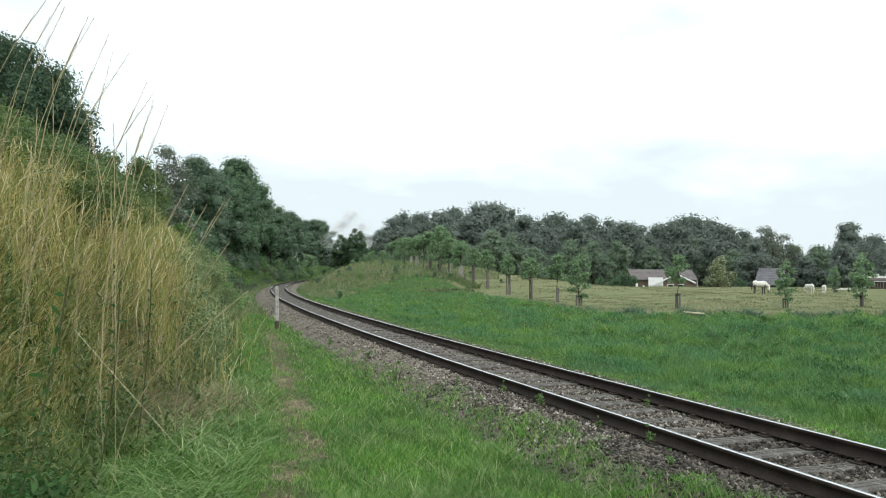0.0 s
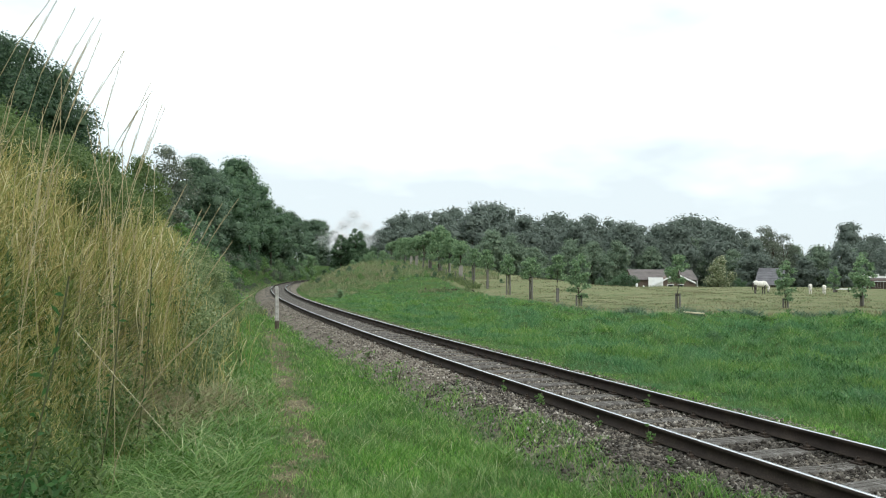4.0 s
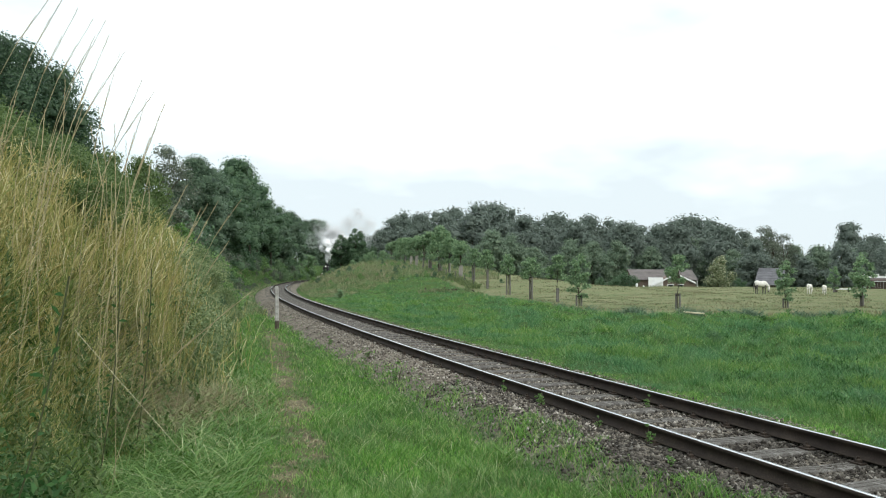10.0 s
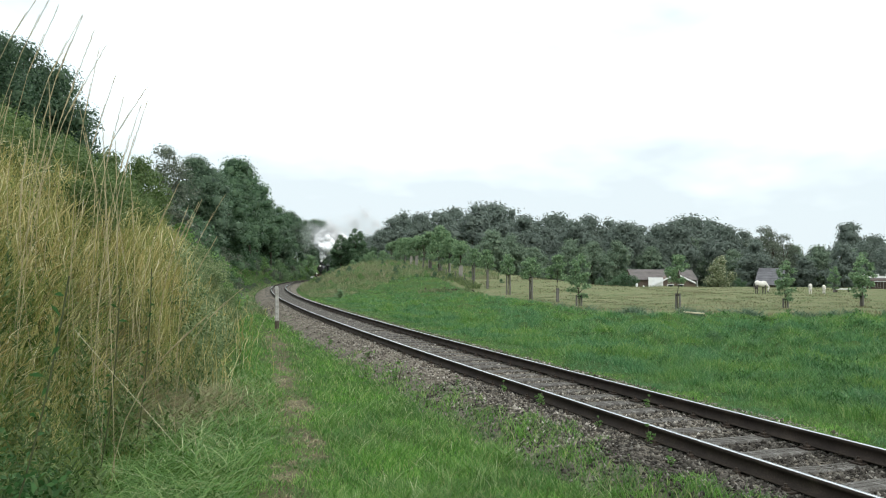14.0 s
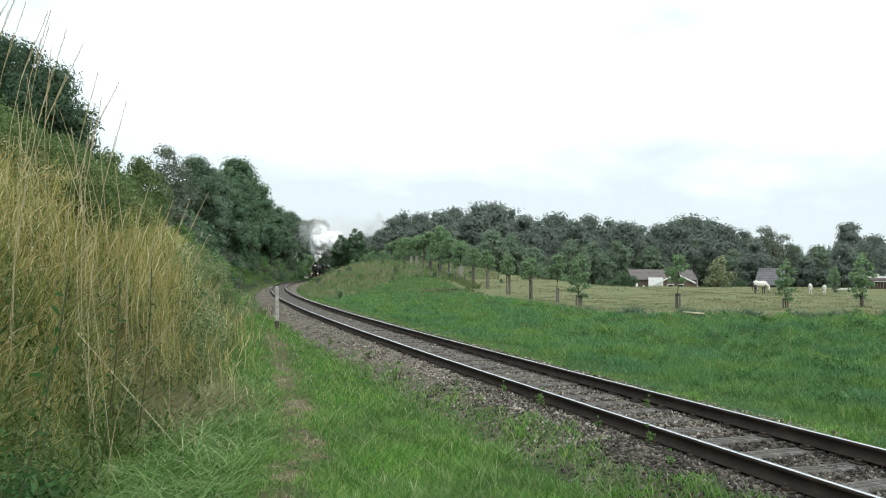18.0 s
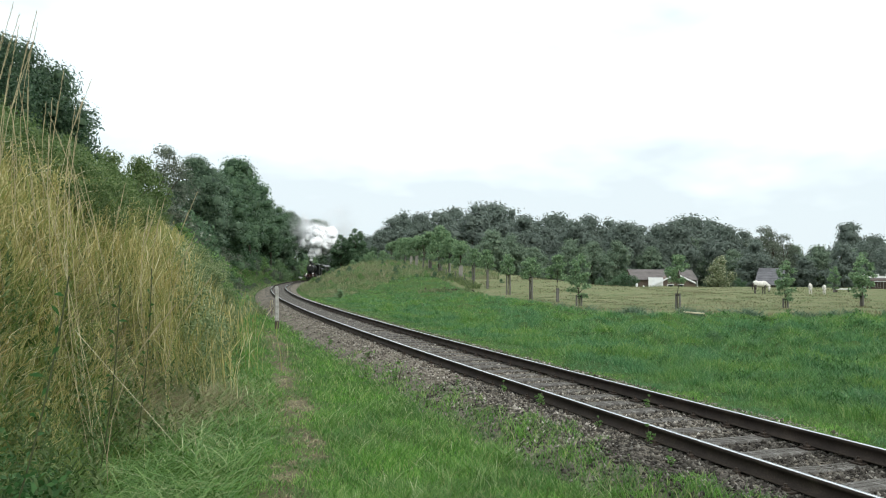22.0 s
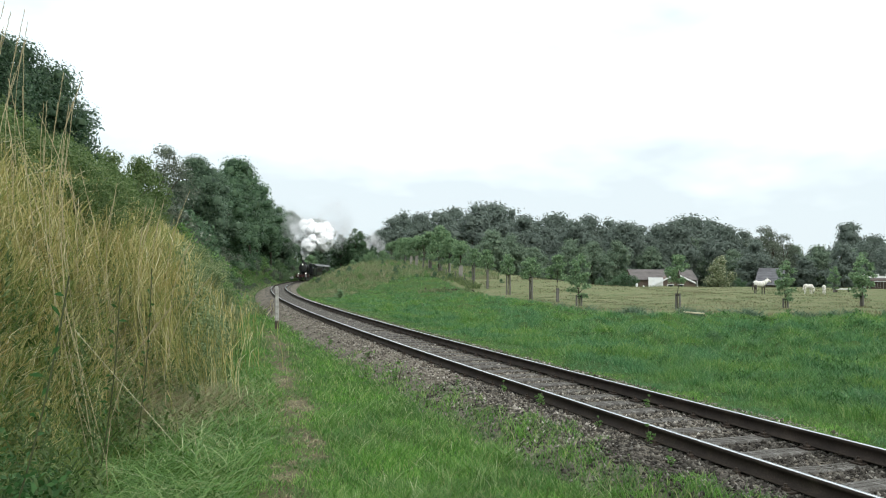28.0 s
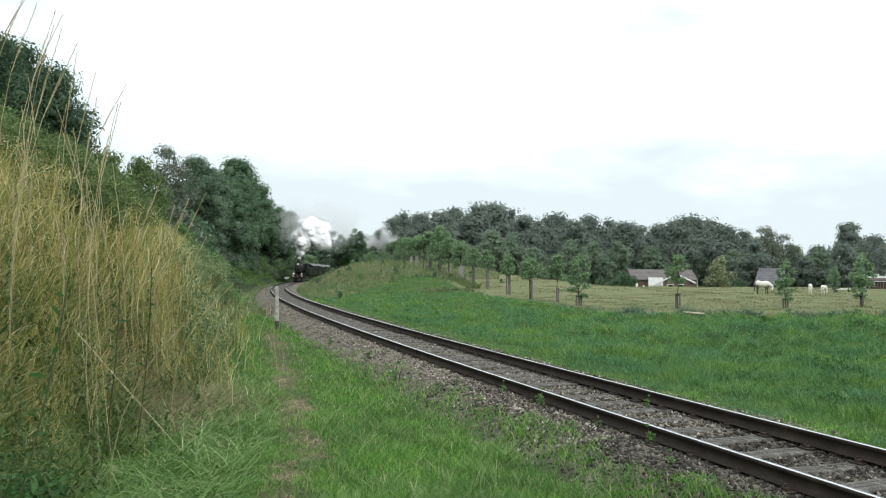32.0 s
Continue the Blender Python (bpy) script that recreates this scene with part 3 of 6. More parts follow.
    ok = (s > 3.6) & (y < meadow_edge(x) - 4) & (waves(x, y, 2.3, 4.1) + 0.5 * waves(x, y, 0.9, 1.0) > 0.62 - 0.45 * smooth(0.25, 0.5, x / y))
    n = 26
    big = np.repeat(rng.uniform(0.4, 0.9, int(ok.sum())), n)
    x, y, d = np.repeat(x[ok], n), np.repeat(y[ok], n), np.repeat(d[ok], n)
    x, y = x + rng.normal(0, 0.13, len(x)) * big, y + rng.normal(0, 0.13, len(x)) * big
    zz = ground_z(x, y) + rng.uniform(0.0, 0.28, len(x)) * big
    tagged(new("meadow_shade_tufts", blades("meadow_shade_tufts", x, y, rng.uniform(0.08, 0.15, len(x)), 0.014 + d * 0.0009, 1.1, LEAF_WEED_SHADE, z=zz)), "dark green leaf tufts added as the shade between the meadow's tussocks", "weeds", kind="stuff")
    # grazed field
    x, y, d = fan(100000, 40, 170, -6, 31)
    l, s = track_ls(x, y)
    ok = (s > 10) & (y > meadow_edge(x) - 1)
    x, y, d = x[ok], y[ok], d[ok]
    h = (0.04 + 0.05 * np.clip(waves(x, y, 6.0, 1.4) + 0.5 * waves(x, y, 2.1, 0.5), 0, 1)) * rng.uniform(0.4, 1.8, len(x))
    tagged(new("field_grass", blades("field_grass", x, y, h, 0.008 + d * 0.00045, 1.3, M_FIELD)), "pale grazed pasture grass with tufts", "grass", kind="stuff")
    # tufts that the horses leave
    x, y, d = fan(330, 42, 150, -3, 31)
    l, s = track_ls(x, y)
    ok = (s > 10) & (y > meadow_edge(x) + 1)
    n = 60
    k = np.repeat(rng.uniform(0.6, 1.5, int(ok.sum())), n)
    x, y, d = np.repeat(x[ok], n), np.repeat(y[ok], n), np.repeat(d[ok], n)
    x, y = x + rng.normal(0, 0.60, len(x)) * k, y + rng.normal(0, 0.50, len(x)) * k
    tagged(new("pasture_tufts", blades("pasture_tufts", x, y, rng.uniform(0.06, 0.17, len(x)) * k, 0.02 + d * 0.0005, 1.1, M_FIELD)), "uneven ungrazed tufts across the pasture", "grass", kind="stuff")
    # seeding brown patches in the pasture
    x, y, d = fan(150, 44, 140, -2, 31)
    l, s = track_ls(x, y)
    ok = (s > 10) & (y > meadow_edge(x) + 2)
    n = 70
    x, y, d = np.repeat(x[ok], n), np.repeat(y[ok], n), np.repeat(d[ok], n)
    x, y = x + rng.normal(0, 0.9, len(x)), y + rng.normal(0, 0.8, len(x))
    tagged(new("pasture_weeds", blades("pasture_weeds", x, y, rng.uniform(0.10, 0.26, len(x)), 0.012 + d * 0.0004, 0.7, M_TAN)), "brown seeding grass patches in the pasture", "grass", kind="stuff")
    # dark rank tufts along the field's edge
    x = rng.uniform(6, 34, 360)
    y = meadow_edge(x) + 1.2 + rng.normal(0, 0.4, 360) + 0.5 * waves(x, x, 9.0, 1.0)
    ok = waves(x, y, 3.4, 2.2) > 0.05
    x, y = np.repeat(x[ok], 16), np.repeat(y[ok], 16)
    x, y = x + rng.normal(0, 0.12, len(x)), y + rng.normal(0, 0.12, len(x))
    tagged(new("edge_tufts", blades("edge_tufts", x, y, rng.uniform(0.30, 0.62, len(x)), np.full(len(x), 0.045), 0.8, LEAF_DARK)), "dark rank tufts along the edge of the field", "grass", kind="stuff")
    # weeds on the hill beside the cutting
    x, y, d = fan(95000, 58, 190, -13, 4)
    l, s = track_ls(x, y)
    ok = (s > 2.4) & (s < 34) & (y > weed_line(x) + 3 * waves(x, y, 7.0, 2.0))
    x, y, d = x[ok], y[ok], d[ok]
    h = (0.22 + 0.55 * smooth(70, 100, y) * np.clip(0.5 + 0.6 * waves(x, y, 4.0, 2.0), 0, 1)) * rng.uniform(0.4, 1.3, len(x))
    tagged(new("hill_weeds", blades("hill_weeds", x, y, h, 0.008 + d * 0.00048, 0.6, M_WEED)), "rank brownish weeds and grass on the cutting slope", "weeds", kind="stuff")
    x, y, d = fan(30000, 40, 200, -17, -9)
    l, s = track_ls(x, y)
    ok = (s < -2.3) & (s > -9)
    x, y, d = x[ok], y[ok], d[ok]
    tagged(new("lineside_weeds", blades("lineside_weeds", x, y, rng.uniform(0.10, 0.50, len(x)), 0.01 + d * 0.0007, 0.9, M_WEED)), "rank grass and weeds beside the curve", "weeds", kind="stuff")
    # dark rank growth along the old fence down the hill
    f = rng.random(700)
    y = 84 + 44 * f
    x = bear(np.interp(y, [84, 86, 92, 98, 104, 110, 118, 128], [842, 838, 822, 806, 790, 776, 762, 746])) * y + rng.normal(0, 0.35, 700)
    x, y = np.repeat(x, 12) + rng.normal(0, 0.12, 8400), np.repeat(y, 12) + rng.normal(0, 0.12, 8400)
    tagged(new("fence_weeds", blades("fence_weeds", x, y, rng.uniform(0.25, 0.75, len(x)), np.full(len(x), 0.05), 0.7, LEAF_OLIVE)), "dark rank weeds along the old fence", "weeds", kind="stuff")
    # grass grown through the collapsed hurdle
    x = bear(797) * 73.6 + rng.uniform(-3.0, 3.0, 2600)
    y = 73.6 + rng.normal(0, 0.35, 2600)
    tagged(new("hurdle_grass", blades("hurdle_grass", x, y, rng.uniform(0.15, 0.5, 2600), np.full(2600, 0.04), 0.7, M_WEED)), "long grass grown through the collapsed hurdle", "grass", kind="stuff")
    # tall tan weeds near the hill's foot
    x, y = rng.normal(-10.2, 1.8, 1300), rng.normal(98, 4.0, 1300)
    x2, y2 = rng.normal(-14.0, 3.5, 900), rng.normal(128, 8.0, 900)
    x, y = np.concatenate([x, x2]), np.concatenate([y, y2])
    l, s = track_ls(x, y)
    x, y = x[s > 3.5], y[s > 3.5]
    tagged(new("tan_weeds", blades("tan_weeds", x, y, rng.uniform(0.25, 0.6, len(x)), np.full(len(x), 0.045), 0.7, M_TAN)), "tall tan seeding weeds on the cutting slope", "weeds", kind="stuff")
    # under-grass of the bank
    x, y, d = fan(130000, 2.4, 75, -37, -11)
    l, s = track_ls(x, y)
    up = -s - foot_at(l)
    ok = (up > -0.15) & (up < 9)
    x, y, d, up = x[ok], y[ok], d[ok], up[ok]
    h = (0.18 + 0.42 * smooth(0, 1.2, up)) * rng.uniform(0.35, 1.5, len(x)) * (0.75 + 0.35 * waves(x, y, 1.3, 3.0))
    tagged(new("bank_grass", blades("bank_grass", x, y, h, 0.0045 + d * 0.0008, 0.42, M_BANKGREEN, seg=3)), "dense green and yellowing grass on the cutting bank", "grass", kind="stuff")
    # flattened dry grass on the lower bank
    x, y = rng.normal(-3.45, 0.50, 8000), rng.normal(9.3, 1.0, 8000)
    tagged(new("dead_grass", blades("dead_grass", x, y, rng.uniform(0.15, 0.5, len(x)), np.full(len(x), 0.008), 1.1, M_THATCH, seg=3)), "collapsed dead brown grass on the lower bank", "dry grass", kind="stuff")
    # arching dead leaves among the stalks
    x, y, d = fan(30000, 4.6, 40, -36, -17.0)
    l, s = track_ls(x, y)
    up = -s - foot_at(l)
    ok = (up > 0.35) & (up < 4.2) & (waves(x, y, 1.5, 4.4) + 0.5 * waves(x, y, 0.5, 1.0) > -0.75)
    x, y, d, up = x[ok], y[ok], d[ok], up[ok]
    zz = ground_z(x, y) + rng.uniform(-0.03, 0.62, len(x)) * smooth(0.2, 1.3, up)
    tagged(new("dead_leaf_blades", blades("dead_leaf_blades", x, y, rng.uniform(0.14, 0.42, len(x)), 0.006 + d * 0.0009, 1.5, M_STRAW, z=zz, seg=4)), "curling pale dead grass leaves on the bank", "dry grass", kind="stuff")
    # leafy weeds in the bank
    x, y, d = fan(1200, 3.8, 26, -36, -14)
    l, s = track_ls(x, y)
    up = -s - foot_at(l)
    ok = (up > -0.3) & (up < 4) & (waves(x, y, 2.4, 6.0) > -0.2)
    x, y, d = x[ok], y[ok], d[ok]
    n = 34
    tall = np.repeat(rng.uniform(0.5, 1.2, len(x)), n)
    f = np.tile(np.arange(n) / n, len(x))
    zz = np.repeat(ground_z(x, y), n) + tall * f
    wide = 0.5 + 0.5 * np.repeat(d, n) / 12
    x, y = np.repeat(x, n) + rng.normal(0, 0.012, len(zz)), np.repeat(y, n) + rng.normal(0, 0.012, len(zz))
    tagged(new("leafy_weeds", blades("leafy_weeds", x, y, 0.12 * (1.15 - f) * rng.uniform(0.7, 1.3, len(x)), 0.040 * wide * (1.1 - f), 1.4, LEAF_SCRUB, z=zz, seg=2)), "upright leafy green weeds among the bank grass", "weeds", kind="stuff")
    # long fresh grass at the foot of the bank
    x, y, d = fan(30000, 2.2, 16, -37, -12)
    l, s = track_ls(x, y)
    up = -s - foot_at(l)
    ok = (up > -1.2) & (up < 1.25 + 0.6 * waves(x, y, 1.3, 2.0)) & (rng.random(len(x)) < 1 - 0.6 * smooth(5, 13, d))
    x, y, d = x[ok], y[ok], d[ok]
    h = rng.uniform(0.15, 0.48, len(x))
    tagged(new("long_grass", blades("long_grass", x, y, h, 0.007 + d * 0.0006, 1.25, M_TUFT, seg=4)), "long arching fresh green grass at the bank's foot", "grass", kind="stuff")


scatter()


def clump_mesh(n, spread, h0, h1, wid, origin, lean=(0.10, -0.02)):
    """A clump of tall stalks round origin, in its own space: stalk, head of spikelets, and dead blades."""
    px, py = rng.normal(0, spread, n), rng.normal(0, spread, n)
    gz = ground_z(px + origin[0], py + origin[1]) - origin[2] - 0.04
    h = rng.uniform(h0, h1, n)
    a = rng.random(n) * 6.283
    dx, dy = np.cos(a), np.sin(a)
    lx, ly = rng.normal(lean[0], 0.21, n), rng.normal(lean[1], 0.21, n)
    kink = rng.normal(0, 0.036, (n, 2))
    verts, quads = [], []
    fs = [0, 0.35, 0.7, 0.82, 0.92, 1.0]
    ws = [1.2, 1.0, 0.8, 1.9, 1.5, 0.25]
    for f, ww in zip(fs, ws):
        bend = f ** 2.2
        wob = math.sin(7.0 * f) * f
        cx, cy, cz = px + lx * h * bend + kink[:, 0] * h * wob, py + ly * h * bend + kink[:, 1] * h * wob, gz + h * (f - 0.10 * bend * (lx ** 2 + ly ** 2) * 4)
        hw = wid * ww / 2
        verts += [np.stack([cx - dx * hw, cy - dy * hw, cz], -1), np.stack([cx + dx * hw, cy + dy * hw, cz], -1)]
    V = np.stack(verts, 1).reshape(-1, 3)
    k = 2 * len(fs)
    q = np.array([(2 * i, 2 * i + 1, 2 * i + 3, 2 * i + 2) for i in range(len(fs) - 1)])
    F = (q[None] + k * np.arange(n)[:, None, None]).reshape(-1, 4)
    return mesh_np("tall_grass", V, F, [M_STRAW])


CLUMPS = []


def tall_grass():
    count = 0
    while count < 175:
        x, y, d = fan(1, 5.0, 40, -34, -14)
        l, s = track_ls(x, y)
        up = float(-s[0] - foot_at(l)[0])
        if up < 0.8 + 0.3 * math.sin(float(y[0]) * 1.7) or (up < 1.1 and float(x[0] / y[0]) > bear(250)) or up > 5.0 or (d[0] < 11.0 and up < 1.35):
            continue
        side = float(x[0] / y[0])
        if side > bear(318) or (side > bear(270) and random.random() < 0.5):
            continue
        if up > 1.8 and random.random() < (0.72 if side < bear(210) else 0.25):
            continue
        count += 1
        d = float(d[0])
        o = Vector((float(x[0]), float(y[0]), float(ground_z(x, y)[0])))
        tall = 1.0 if up < 1.8 else 0.70 if side < bear(210) else 0.9
        me = clump_mesh(116, 0.18 + 0.030 * d, 0.30, tall, 0.0020 + d * 0.00036, o, (-0.03, -0.02))
        ob = new("tall_grass_clump", me)
        ob.location = o
        tagged(ob, "tall dry golden grass with seed heads on the bank", "tall grass", "tall grass on the bank", kind="stuff")
        CLUMPS.append((ob, o, random.uniform(0.2, 0.45), random.uniform(0, 6.28)))


tall_grass()

STALKS = []


def stalk(tip, base, bend, wid):
    """One tall seeding grass stalk: stem and seed head."""
    e = thing("grass_stalk", "single tall dry grass stalk with a narrow seed head", "grass stalk", pose(*base), "tall stalks against the sky")
    top = tip - base
    pts = [top * f + Vector((-bend * f * (1 - f) * 2, 0, bend * f * (1 - f))) for f in (0, 0.2, 0.4, 0.6, 0.76, 0.9, 1.0)]
    bm = bmesh.new()
    for a, b in zip(pts[:5], pts[1:6]):
        tube(bm, wid, wid * 0.85, a, b, 5, False)
    part("stem", bm, M_STALK, e)
    bm = bmesh.new()
    axis = (pts[6] - pts[4]).normalized()
    for i in range(40):
        c = pts[4].lerp(pts[6], i / 40)
        side = Vector((random.uniform(-1, 1), random.uniform(-1, 1), 0)).normalized() * wid * 2.4
        tube(bm, wid * 1.0, wid * 0.3, c, c + axis * wid * 11 + side, 4, False)
    tagged(part("seed_head", bm, M_STALK, e), kind="stuff")
    STALKS.append((e, Vector(base), random.uniform(0.6, 0.8), random.uniform(0, 6.28)))


def tall_stalks():
    for i in range(14):
        px = 88 + i * 16.0 + random.uniform(-12, 12)
        py = max(-25, (px - 118) * 0.98) + random.uniform(-12, 45)
        d = random.uniform(5.6, 8.2)
        tip = Vector((bear(px) * d, d, EYE[2] + (483 - py) * d / F_LEN))
        bx = tip.x - 0.62 * random.uniform(0.45, 1.35)
        by = d + random.uniform(-0.2, 0.2)
        stalk(tip, Vector((bx, by, float(ground_z(bx, by)) - 0.02)), random.uniform(0.25, 0.5), 0.0029)


def scrub_stalks():
    for i in range(20):
        px = -10 + i * 14.0 + random.uniform(-10, 10)
        py = 150 + max(0, px - 120) * 0.75 + random.uniform(-10, 130)
        d = random.uniform(6.2, 9.0)
        tip = Vector((bear(px) * d, d, EYE[2] + (483 - py) * d / F_LEN))
        bx, by = tip.x - random.uniform(-0.30, 0.45), d + random.uniform(-0.2, 0.2)
        stalk(tip, Vector((bx, by, float(ground_z(bx, by)) - 0.02)), random.uniform(-0.3, 0.4), 0.0027)


def leaning_stalks():
    for v, w, d, back in ((412, 352, 11.0, 0.7), (384, 360, 10.5, 0.5), (366, 364, 10.0, 0.5), (347, 372, 9.5, 0.4), (402, 428, 10.2, 0.6), (378, 570, 6.0, 0.75), (440, 520, 8.0, 0.7), (330, 330, 9.0, 0.4)):
        tip = Vector((bear(v) * d, d, EYE[2] + (483 - w) * d / F_LEN))
        bx = tip.x - back
        stalk(tip, Vector((bx, d, float(ground_z(bx, d)) - 0.02)), random.uniform(0.3, 0.5), 0.0034)
    # one long pale straw that has fallen against the grass
    a = Vector((bear(135) * 4.8, 4.8, EYE[2] - (588 - 483) * 4.8 / F_LEN))
    b = Vector((bear(325) * 4.4, 4.4, EYE[2] - (797 - 483) * 4.4 / F_LEN))
    bm = bmesh.new()
    tube(bm, 0.0011, 0.0017, b, a, 6)
    tagged(part("fallen_straw", bm, M_PALE), "long pale straw leaning on the bank grass", "straw")


tall_stalks()
scrub_stalks()
leaning_stalks()


# ---- trees ----
def quad_ball(k=3):
    """A unit ball of six patches of k x k quads."""
    g = np.linspace(-1, 1, k + 1)
    a, b = np.meshgrid(g, g, indexing="ij")
    one = np.ones_like(a)
    i, j = np.meshgrid(np.arange(k), np.arange(k), indexing="ij")
    w = k + 1
    q = np.stack([i * w + j, (i + 1) * w + j, (i + 1) * w + j + 1, i * w + j + 1], -1).reshape(-1, 4)
    V, F = [], []
    for n, p in enumerate([(a, b, one), (b, a, -one), (one, a, b), (-one, b, a), (b, one, a), (a, -one, b)]):
        V.append(np.stack(p, -1).reshape(-1, 3))
        F.append(q + n * w * w)
    V = np.concatenate(V)
    return V / np.linalg.norm(V, axis=1)[:, None], np.concatenate(F)


def leaf_cloud(centres, radii, per, size, mat, flat=0.75, core=0.0):
    """Leaves as small bent lozenges in clumps of uneven outline, round a lumpy inner mass of foliage."""
    C, Rr = np.asarray(centres, float), np.asarray(radii, float)
    n = per * len(C)
    idx = np.repeat(np.arange(len(C)), per)
    d = rng.normal(0, 1, (n, 3))
    d /= np.linalg.norm(d, axis=1)[:, None]
    r = (rng.random(n) ** 0.45 if not core else 0.55 + 0.5 * rng.random(n) ** 0.8) * (1 + 0.05 * rng.exponential(1.0, n))
    P = C[idx] + d * (r * Rr[idx])[:, None] * np.array([1, 1, flat])
    nrm = d * (1.0 if core else 0.7) + rng.normal(0, 0.38 if core else 0.55, (n, 3)) + np.array([0, 0, 0.35])
    nrm /= np.linalg.norm(nrm, axis=1)[:, None]
    t = np.cross(nrm, rng.normal(0, 1, (n, 3)))
    t /= np.linalg.norm(t, axis=1)[:, None] + 1e-9
    b = np.cross(nrm, t)
    sz = size * rng.uniform(0.55, 1.3, n)[:, None]
    V = np.stack([P - t * sz, P + b * sz * 0.55 - nrm * sz * 0.12, P + t * sz, P - b * sz * 0.55 - nrm * sz * 0.12], 1).reshape(-1, 3)
    F = np.arange(4 * n).reshape(-1, 4)
    if core:
        U, Q = quad_ball(2)
        ph = rng.random((len(C), 1)) * 40
        lump = 1 + 0.22 * np.sin(5.1 * U[None, :, 0] + ph) * np.cos(4.3 * U[None, :, 1] + 1.7 * ph) + 0.16 * np.sin(8.7 * U[None, :, 2] + 2.3 * ph) * np.cos(7.9 * U[None, :, 0] + ph)
        W = C[:, None] + U[None] * (lump * Rr[:, None] * core)[..., None] * np.array([1, 1, flat])
        F = np.concatenate([F, (Q[None] + len(U) * np.arange(len(C))[:, None, None]).reshape(-1, 4) + len(V)])
        V = np.concatenate([V, W.reshape(-1, 3)])
    return mesh_np("crown", V, F, [mat], flat=not core)


def limb(bm, a, b, r1, r2, seg=7, bend=0.12, steps=3):
    a, b = Vector(a), Vector(b)
    pts = [a.lerp(b, i / steps) + Vector((random.uniform(-1, 1), random.uniform(-1, 1), random.uniform(-.3, .6))) * (a - b).length * bend * (0 < i < steps) for i in range(steps + 1)]
    for i in range(steps):
        tube(bm, r1 + (r2 - r1) * i / steps, r1 + (r2 - r1) * (i + 1) / steps, pts[i], pts[i + 1], seg, False)
    return pts


def tree(name, h, rad, clumps, per, leaf, mat, label, category="tree", low=0.25, seed=1, gap=0.0, lobes=7, narrow=1.0, girth=0.022, core=0.0):
    """A tapered trunk with limbs under a crown of leaf clumps with an uneven outline."""
    random.seed(seed)
    e = thing(name, label, category)
    bm = bmesh.new()
    tr = girth * h + 0.02
    top = Vector((random.uniform(-.3, .3), random.uniform(-.3, .3), h * 0.72))
    limb(bm, (0, 0, -0.4), top, tr, tr * 0.3, 9, 0.03, 4)
    lob = [(6.283 * (q + random.uniform(-0.3, 0.3)) / lobes * 2.0, random.uniform(0.7, 1.05), low + 0.12 + (0.90 - low - 0.12) * ((q * 0.618 + random.uniform(-0.08, 0.08)) % 1.0)) for q in range(lobes)]
    C, Q = [], []
    for q in range(clumps):
        a, rr, hh = random.choice(lob)
        a += random.uniform(-0.8, 0.8)
        f = min(1.0, max(low, random.gauss(hh, 0.16)))
        prof = math.sin(math.pi * min(1, max(0.05, (f - low * 0.6) / (1.04 - low * 0.6))) ** 0.85) ** 0.6
        dist = rad * rr * prof * random.uniform(0.25, 0.92)
        p = Vector((math.cos(a) * dist, math.sin(a) * dist, h * f - 0.06 * h))
        C.append(tuple(p))
        Q.append(rad * random.uniform(0.20, 0.38) * narrow)
        if q % max(1, clumps // (14 if h > 5 else 6)) == 0:
            s0 = Vector((0, 0, h * max(low * 0.7, f * 0.55)))
            limb(bm, s0, p, tr * 0.4, tr * 0.08, 6, 0.08, 3)
    part("trunk", bm, M_BARK, e, "", True)
    keep = [i for i in range(len(C)) if random.random() > gap]
    me = leaf_cloud([C[i] for i in keep], [Q[i] for i in keep], per, leaf, mat, core=core)
    c = new("crown", me)
    c.parent = e
    return e


def depth_for(v, u):
    """The depth at which the bearing v lies u metres outside the line."""
    d = np.arange(30.0, 320.0, 0.5)
    l, s = track_ls(bear(v) * d, d)
    ok = np.nonzero(-s >= u)[0]
    return float(d[ok[0]]) if len(ok) else 300.0


PLACED = set()


def stand(src, x, y, high, own, turn, dz=-0.15):
    """Stands a tree, or a copy of it once it is placed, at x, y with the height given."""
    k = high / own
    m = pose(x, y, float(ground_z(x, y)) + dz, 0, 0, turn) @ Matrix.Scale(k, 4)
    if src.name not in PLACED:
        PLACED.add(src.name)
        src.matrix_basis = m
        return src
    return copy_thing(src, m @ Matrix.Scale(1.0 / src.scale[0], 4))


